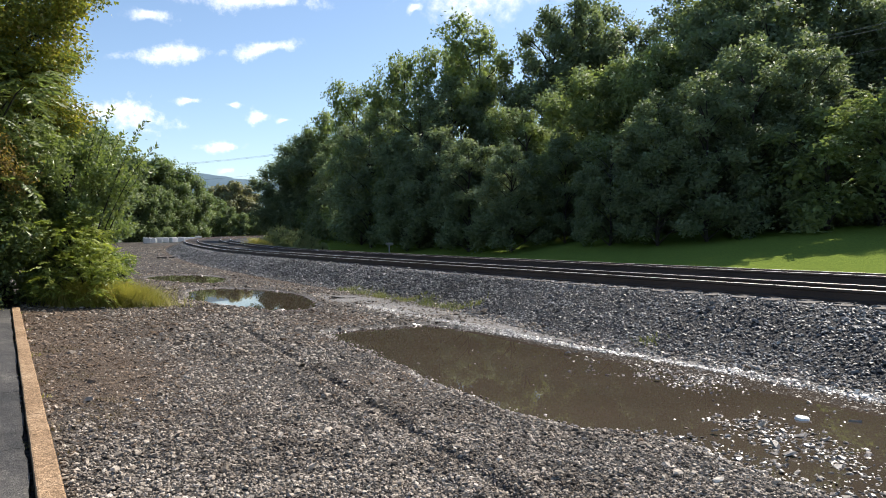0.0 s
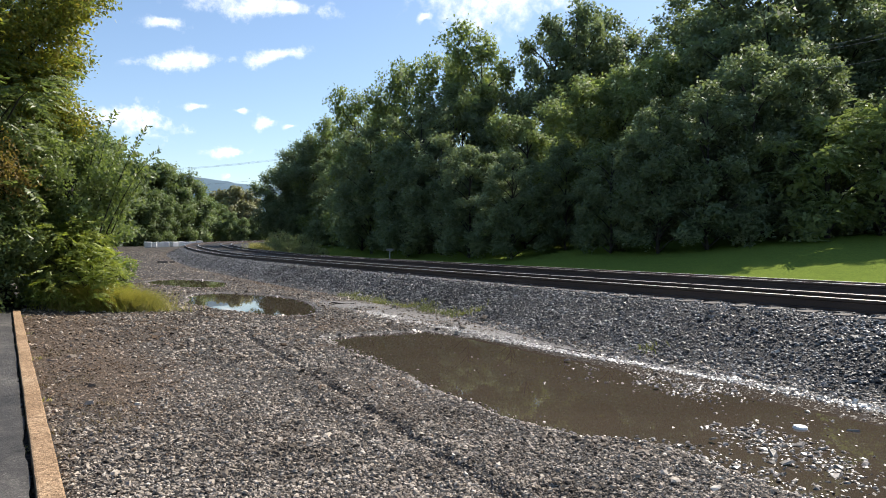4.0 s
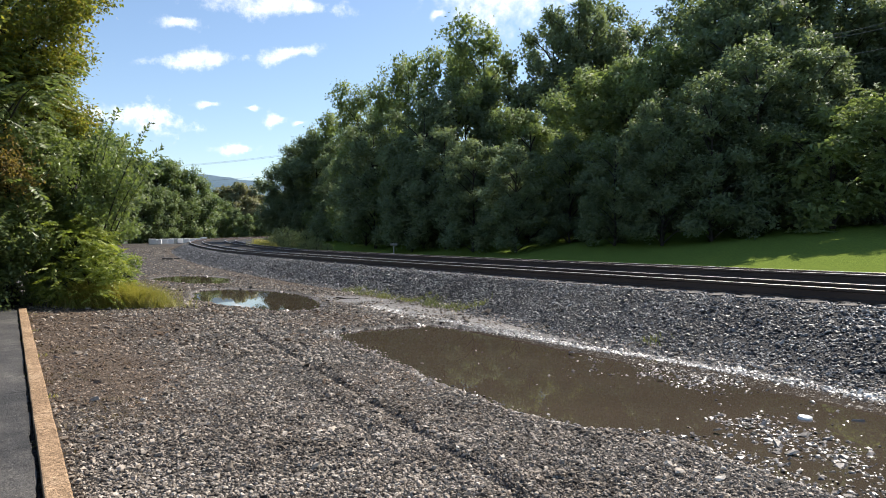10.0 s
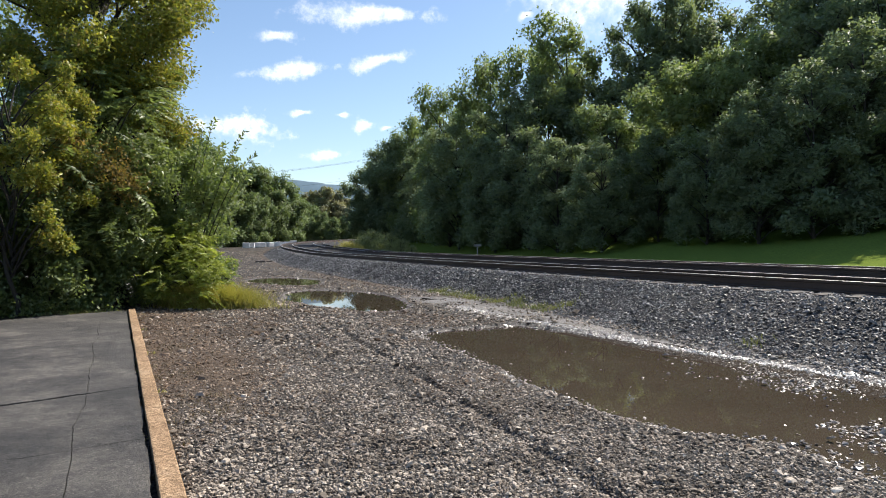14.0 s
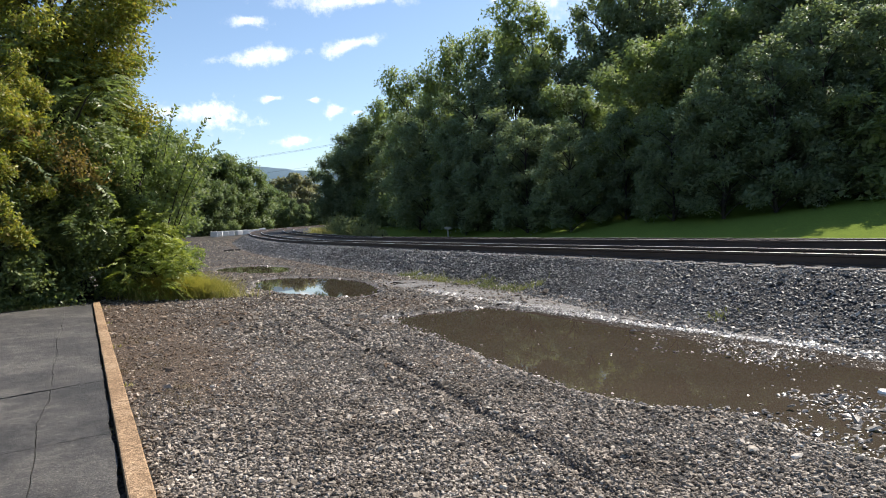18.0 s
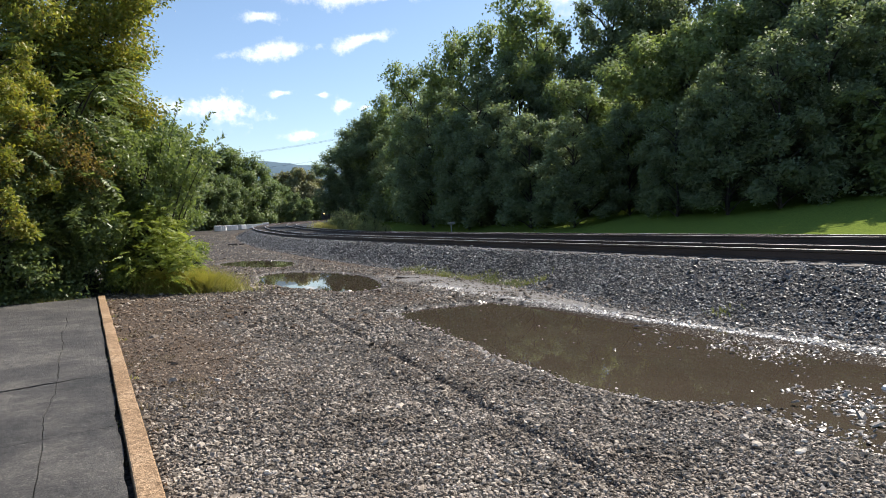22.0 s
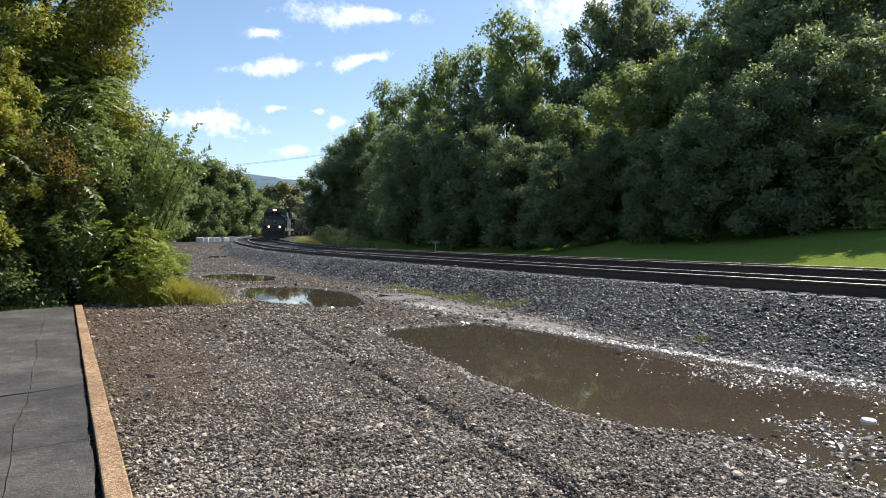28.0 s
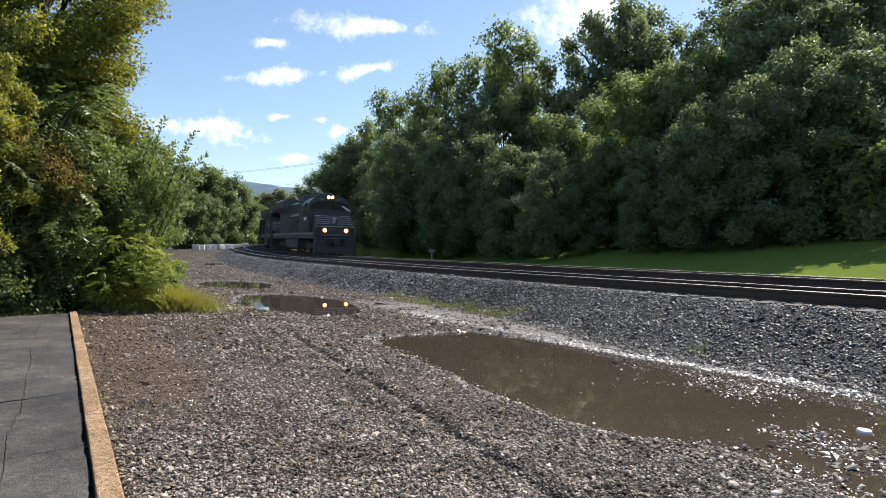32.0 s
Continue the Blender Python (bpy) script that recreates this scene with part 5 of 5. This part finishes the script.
        for sx in (-1, 1):
            bm = B()
            y = 1.1 + 0.35 * max(0.0, (z - 1.62) / 1.13) - 0.015
            box(bm, min(sx * 0.26, sx * 1.29), max(sx * 0.26, sx * 1.29), y, y + 0.03, z, z + 0.055)
            part("stripe", bm, M_STRIPE, t)
    bm = prism(B(), [(-0.16, 2.2), (-0.04, 2.3), (0.06, 2.2), (0.12, 2.45), (0.2, 2.62), (0.06, 2.76), (-0.08, 2.66), (-0.18, 2.68), (-0.08, 2.45)], 1.24, 1.45)
    part("emblem", bm, M_STRIPE, t, "plain white emblem shape on the nose")
    # hood
    part("hood", prism(B(), [(-0.95, 1.62), (0.95, 1.62), (0.95, 4.05), (0.6, 4.3), (-0.6, 4.3), (-0.95, 4.05)], 5.4, 15.5), M_LOCO, t)
    part("blower_housing", box(B(), -1.4, 0.95, 5.4, 7.6, 1.62, 3.9, 0.06), M_LOCOGREY, t)
    part("dynamic_brake_hatch", box(B(), -1.25, 1.25, 6.2, 9.0, 4.0, 4.55, 0.08), M_LOCOGREY, t)
    part("radiator_section", prism(B(), [(-0.95, 1.62), (0.95, 1.62), (0.95, 3.5), (1.5, 3.95), (1.5, 4.5), (1.2, 4.7), (-1.2, 4.7), (-1.5, 4.5), (-1.5, 3.95), (-0.95, 3.5)], 15.5, 20.8), M_LOCOGREY, t)
    part("exhaust_stack", box(B(), -0.3, 0.3, 11.0, 11.8, 4.3, 4.62, 0.04), M_STEEL, t)
    part("air_conditioner", box(B(), -0.5, 0.5, 3.9, 4.9, 4.3, 4.56, 0.05), M_LOCOGREY, t)
    part("horn", cyl(cyl(B(), (0.2, 5.1, 4.75), (0.2, 5.7, 4.75), 0.05, 8), (0.35, 5.1, 4.8), (0.35, 5.6, 4.8), 0.05, 8), M_STEEL, t)
    for q in range(9):
        for sx in (-1, 1):
            part("hood_door", box(B(), min(sx * 0.945, sx * 0.975), max(sx * 0.945, sx * 0.975), 7.9 + q * 0.83, 8.62 + q * 0.83, 1.75, 3.5), M_LOCO, t)
    part("hood_lettering", box(B(), -1.0, -0.98, 9.6, 13.8, 3.05, 3.25), M_BAND, t, "white bar of hood lettering")
    part("cab_number", box(B(), -1.572, -1.553, 3.5, 4.5, 2.5, 2.72), M_WHITE, t, "white number bar")
    part("fuel_tank", box(B(), -1.4, 1.4, 8.2, 14.0, 0.35, 1.15, 0.12), M_LOCOGREY, t)
    part("air_tank", cyl(B(), (-1.25, 8.3, 1.3), (-1.25, 13.5, 1.3), 0.17, 12), M_STEEL, t)
    # pilot, plough, coupler, steps, rails
    part("pilot", box(B(), -1.5, 1.5, 0.78, 1.05, 0.75, 2.05, 0.03), M_LOCO, t)
    bm = prism(B(), [(-1.45, 0.12), (1.45, 0.12), (1.45, 0.78), (-1.45, 0.78)], 0.55, 0.75)
    for v in bm.verts:
        v.co.y += 0.3 * abs(v.co.x) - 0.15
    part("plough", bm, M_LOCO, t)
    part("coupler", box(box(B(), -0.14, 0.14, 0.2, 0.8, 0.72, 0.98, 0.04), -0.2, 0.2, 0.0, 0.28, 0.68, 1.02, 0.05), M_STEEL, t)
    part("anticlimber", box(B(), -1.1, 1.1, 0.6, 0.8, 1.32, 1.48, 0.04), M_LOCOGREY, t)
    part("uncoupling_lever", cyl(B(), (-1.35, 0.6, 1.18), (1.35, 0.6, 1.18), 0.022, 6), M_RAILING, t)
    for q in (-0.62, -0.5, -0.38, 0.38, 0.5, 0.62):
        part("brake_hose", cyl(B(), (q, 0.72, 1.2), (q + 0.04, 0.6, 0.62), 0.03, 6), M_STEEL, t)
    for sx in (-1, 1):
        part("grab_iron", cyl(B(), (sx * 1.42, 0.7, 0.75), (sx * 1.42, 0.7, 1.95), 0.02, 6), M_RAILING, t)
        part("step_well", box(B(), min(sx * 1.08, sx * 1.46), max(sx * 1.08, sx * 1.46), 0.755, 0.785, 0.8, 1.9), M_STEEL, t)
    for sx in (-1, 1):
        for k in range(4):
            part("step", box(B(), min(sx * 1.05, sx * 1.5), max(sx * 1.05, sx * 1.5), 0.55 + 0.1 * k, 0.9 + 0.1 * k, 0.35 + 0.3 * k, 0.39 + 0.3 * k), M_LOCOGREY, t)
        hr = B()
        for k in range(11):
            cyl(hr, (sx * 1.47, 5.6 + k * 1.45, 1.6), (sx * 1.47, 5.6 + k * 1.45, 2.65), 0.02, 6)
        cyl(hr, (sx * 1.47, 5.6, 2.65), (sx * 1.47, 20.1, 2.65), 0.022, 6)
        part("handrail", hr, M_RAILING, t)
        fr = B()
        cyl(fr, (sx * 0.3, 0.85, 2.75), (sx * 1.42, 0.85, 2.75), 0.02, 6)
        for xx in (0.3, 0.86, 1.42):
            cyl(fr, (sx * xx, 0.85, 2.0), (sx * xx, 0.85, 2.75), 0.02, 6)
        part("front_railing", fr, M_RAILING, t)
    bogie(t, 4.2), bogie(t, 18.1)
    return t


def hopper(label):
    t = vehicle_base("hopper_car", label, "rail car")
    L = 16.0
    body = part("body", prism(B(), [(-1.5, 1.3), (-0.9, 0.75), (0.9, 0.75), (1.5, 1.3), (1.55, 3.6), (-1.55, 3.6)], 0.5, L - 0.5), M_HOPPER, t)
    for q in range(13):
        for sx in (-1, 1):
            part("rib", box(B(), min(sx * 1.5, sx * 1.62), max(sx * 1.5, sx * 1.62), 1.0 + q * 1.15, 1.12 + q * 1.15, 1.25, 3.6), M_HOPPER, body)
    part("load", box(B(), -1.4, 1.4, 0.8, L - 0.8, 3.3, 3.75, 0.3), M_COAL, t, "heaped black coal")
    bogie(t, 2.6, 2, 1.75), bogie(t, L - 2.6, 2, 1.75)
    return t


TRAIN = []
at_s = 0.0
_l1 = locomotive("black freight locomotive with white nose stripes, headlights lit")
TRAIN.append((_l1, 0.0, 4.2, 18.1))
_l2 = locomotive("second black diesel locomotive coupled behind the first", False)
TRAIN.append((_l2, 22.6, 4.2, 18.1))
_h = hopper("dark open-top hopper car loaded with coal")
tagged(_h, group="hopper cars")
TRAIN.append((_h, 45.2, 2.6, 13.4))
for k in range(1, 7):
    TRAIN.append((copy_thing(_h, Matrix()), 45.2 + 16.3 * k, 2.6, 13.4))


# ---------------------------------------------------------------- small things along the line
def bulk_bags():
    bm = box(B(), -0.5, 0.5, -0.5, 0.5, 0, 0.72, 0.12)
    t = new("bulk_bag")
    part("bag", bm, M_BLOCK, t)
    for sx in (-1, 1):
        for sy in (-1, 1):
            part("loop", box(B(), sx * 0.4 - 0.03, sx * 0.4 + 0.03, sy * 0.4 - 0.03, sy * 0.4 + 0.03, 0.66, 0.76), M_BLOCK, t)
    tagged(t, "white bulk bag standing beside the gravel track", "bag", "row of white bulk bags")
    spots = []
    for f, a in zip((0.0, 0.10, 0.21, 0.32, 0.47, 0.61, 0.71, 0.81, 0.92), (4, -6, 3, 8, 30, -5, 4, 0, 7)):
        d = 108.0 + 22.0 * f
        spots.append((-(0.434 - 0.082 * f) * d, d, a))
    for x, y, a in spots:
        copy_thing(t, pose(x, y, float(height(np.array([x]), np.array([y]))[0]), 0, 0, a + 25) @ Matrix.Diagonal((1.1, 1.1, float(rng.uniform(1.05, 1.3)), 1)))
    for c in (*t.children_recursive, t):
        bpy.data.objects.remove(c)


bulk_bags()


def line_sign():
    t = tagged(new("track_marker"), "small pale marker post beside the track", "post")
    x, y = -3.3, 42.0
    t.matrix_world = pose(x, y, float(height(np.array([x]), np.array([y]))[0]), 0, 0, 20)
    part("post", cyl(B(), (0, 0, -0.1), (0, 0, 1.2), 0.035, 10), M_BAND, t)
    part("plate", box(B(), -0.22, 0.22, -0.06, 0.06, 1.12, 1.24, 0.02), M_BAND, t)
    part("crosspiece", box(B(), -0.26, 0.26, -0.05, 0.05, 0.42, 0.52, 0.02), M_BAND, t)


line_sign()


def scraps():
    for x, y, turn, long, wide, tall in ((-20.3, 49.3, 20, 0.7, 0.25, 0.17), (-19.8, 49.9, -15, 0.5, 0.2, 0.13)):
        bm = box(B(), -long / 2, long / 2, -wide / 2, wide / 2, 0, tall, 0.03)
        bmesh.ops.subdivide_edges(bm, edges=[e for e in bm.edges if e.calc_length() > 0.4], cuts=5)
        for v in bm.verts:
            v.co += Vector((0, 0.05 * noise.noise((v.co.x * 3, x, 1)), 0.05 * noise.noise((v.co.x * 4, y, 2)) * (v.co.z > 0.05)))
        ob = part("timber_scrap", bm, M_TIE)
        ob.matrix_world = pose(x, y, float(height(np.array([x]), np.array([y]))[0]) - 0.03, 0, 0, turn)
        tagged(ob, "dark rotten piece of timber lying on the gravel", "timber", "timber scraps")
    v, f = limb_mesh([[((-0.3 + 0.12 * k, 0.02 * math.sin(k * 2.1), 0.015 * math.cos(k)), 0.02 - 0.002 * k) for k in range(6)]])
    ob = part("stick", mesh_of("stick", v, f, M_BARK, smooth=True), None)
    ob.matrix_world = pose(-2.56, 17.5, float(height(np.array([-2.56]), np.array([17.5]))[0]) + 0.015, 0, 0, -6)
    tagged(ob, "dark fallen stick lying on the drying mud", "stick")


scraps()


def lid():
    bm = cyl(B(), (0, 0, 0), (0, 0, 0.025), 0.064, 20, 0.055)
    ob = part("bucket_lid", bm, M_WHITE)
    ob.matrix_world = pose(3.18, 5.99, WATER_Z - 0.005, 4, 3, 0)
    tagged(ob, "round white plastic lid lying in the puddle", "lid")


lid()


def wires():
    def wire(a, b, sag, r, label, mat=M_STEEL):
        cu = bpy.data.curves.new("power_line", "CURVE")
        cu.dimensions, cu.bevel_depth, cu.bevel_resolution = "3D", r, 1
        sp = cu.splines.new("POLY")
        sp.points.add(20)
        for k in range(21):
            f = k / 20
            q = Vector(a).lerp(Vector(b), f)
            sp.points[k].co = (q.x, q.y, q.z - sag * 4 * f * (1 - f), 1)
        cu.materials.append(mat)
        tagged(new("power_line", cu), label, "cable", "power lines")

    def ray(bearing, lift, ahead):
        return ((bearing - 784) / 1207 * ahead, ahead, 1.55 + (422 - lift) / 1207 * ahead)

    for y0, y1 in ((287, 267), (289, 268.6)):
        wire(ray(150, y0 + 13, 150), ray(600, y1 - 10, 165), 1.0, 0.022, "thin power line across the sky beyond the bend")
    wire(ray(200, 325, 170), ray(560, 296, 170), 1.0, 0.022, "thin power line across the sky beyond the bend")
    for y0, y1 in ((105, 62), (72, 22), (66, 8)):
        wire(ray(1440, y0, 33), ray(1760, y1 - 40, 27), 0.3, 0.014, "thin grey power line before the wooded bank", M_HAZED_WIRE)


wires()


# ---------------------------------------------------------------- clouds
def cloud_material():
    m, n, l, p = material("cloud")
    a = n.new("ShaderNodeAttribute")
    a.attribute_name = "body"
    big, fine = noise_tex(n, l, 0.02, 10, 0.66), noise_tex(n, l, 0.012, 3)
    add = n.new("ShaderNodeMath")
    add.operation = "MULTIPLY_ADD"
    l.new(big.outputs[0], add.inputs[0])
    add.inputs[1].default_value = 2.6
    l.new(a.outputs["Fac"], add.inputs[2])
    mr = n.new("ShaderNodeMapRange")
    mr.interpolation_type = "SMOOTHSTEP"
    mr.inputs["From Min"].default_value, mr.inputs["From Max"].default_value = 1.55, 2.75
    l.new(add.outputs[0], mr.inputs["Value"])
    e = n.new("ShaderNodeEmission")
    l.new(ramp(n, l, fine.outputs[0], [(0.35, (0.80, 0.84, 0.90)), (0.6, (1.0, 1.0, 1.0))]), e.inputs[0])
    e.inputs[1].default_value = 0.95
    tr = n.new("ShaderNodeBsdfTransparent")
    mx = n.new("ShaderNodeMixShader")
    l.new(mr.outputs[0], mx.inputs[0])
    l.new(tr.outputs[0], mx.inputs[1])
    l.new(e.outputs[0], mx.inputs[2])
    l.new(mx.outputs[0], n["Material Output"].inputs[0])
    return m


M_CLOUD = cloud_material()
CLOUD_BASE = 500.0
CLOUDS = []
# bearing, height, width, rise of its axis, thickness
for bearing, lift, wide, rise, thick in [(262, 30, 92, -4, 30), (290, 100, 195, 34, 38), (462, 90, 140, 48, 34), (430, 0, 320, 6, 48), (850, -4, 300, 10, 125), (733, 16, 34, 6, 22), (188, 204, 250, -16, 66),
                                  (330, 180, 56, 4, 16), (415, 187, 34, 0, 12), (455, 209, 50, 0, 30), (500, 214, 30, 4, 10), (385, 262, 96, 6, 22), (400, 303, 40, 3, 14)]:
    el = (422 - lift) / 1207
    D = CLOUD_BASE / max(el, 0.1)
    k = D / 1207
    W, T, rs = wide * k * 0.68, thick * k * 1.0, rise * k
    gx, gz = np.meshgrid(np.linspace(-1, 1, 41), np.linspace(-1, 1, 25), indexing="ij")
    X, Z = gx * W, gz * (T + abs(rs) * 0.5)
    Y = -0.25 * T * (1 - np.clip(np.hypot(gx, gz), 0, 1) ** 2)
    core = 1 - np.hypot(X / (W * 0.92), (Z - rs * gx * 0.5) / (T * (0.62 + 0.25 * np.sin(gx * 5 + bearing)))) ** 1.0
    body = np.clip(core, -1, 0.7) * 1.3
    i, j = np.meshgrid(np.arange(40), np.arange(24), indexing="ij")
    q = np.stack([i * 25 + j, (i + 1) * 25 + j, (i + 1) * 25 + j + 1, i * 25 + j + 1], -1).reshape(-1, 4)
    me = mesh_of("cloud", np.stack([X, Y, Z], -1).reshape(-1, 3), q, M_CLOUD, smooth=True)
    at = me.attributes.new("body", "FLOAT", "POINT")
    at.data.foreach_set("value", body.ravel().astype(np.float32))
    ob = tagged(new("cloud", me), "small white fair-weather cloud drifting in the blue sky", "cloud", "clouds", "structure")
    ob.visible_shadow = False
    CLOUDS.append((ob, (bearing - 784) / 1207 * D, D, 1.55 + el * D))


def motions():
    for ob, x, y, z in CLOUDS:
        a = math.degrees(math.atan2(-x, y))
        walk(ob, [(0.0, pose(x, y, z, 0, 0, a)), (16.0, pose(x + 64, y + 60, z, 0, 0, a)), (32.0, pose(x + 128, y + 120, z, 0, 0, a))])
    for ob, back, b0, b1 in TRAIN:
        rows = []
        for q in range(0, 33):
            s = SPEED * (32.0 - q) + SLOWING * (32.0 - q) ** 2 + S_END + back
            (p0, p1), _ = line(np.array([s + b0, s + b1]))
            z0, z1 = grade(s + b0) + RAIL_Z, grade(s + b1) + RAIL_Z
            d = p1 - p0
            yaw = math.degrees(math.atan2(-d[0], d[1]))
            tilt = math.degrees(math.atan2(z1 - z0, b1 - b0))
            o = p0 - d / np.linalg.norm(d) * b0
            rows.append((float(q), pose(o[0], o[1], float(z0) - math.tan(radians(tilt)) * b0 - 0.01, tilt, CANT, yaw)))
        walk(ob, rows)


S_END, SPEED, SLOWING, CANT = 45.0, 12.6, 0.09, 1.2
motions()
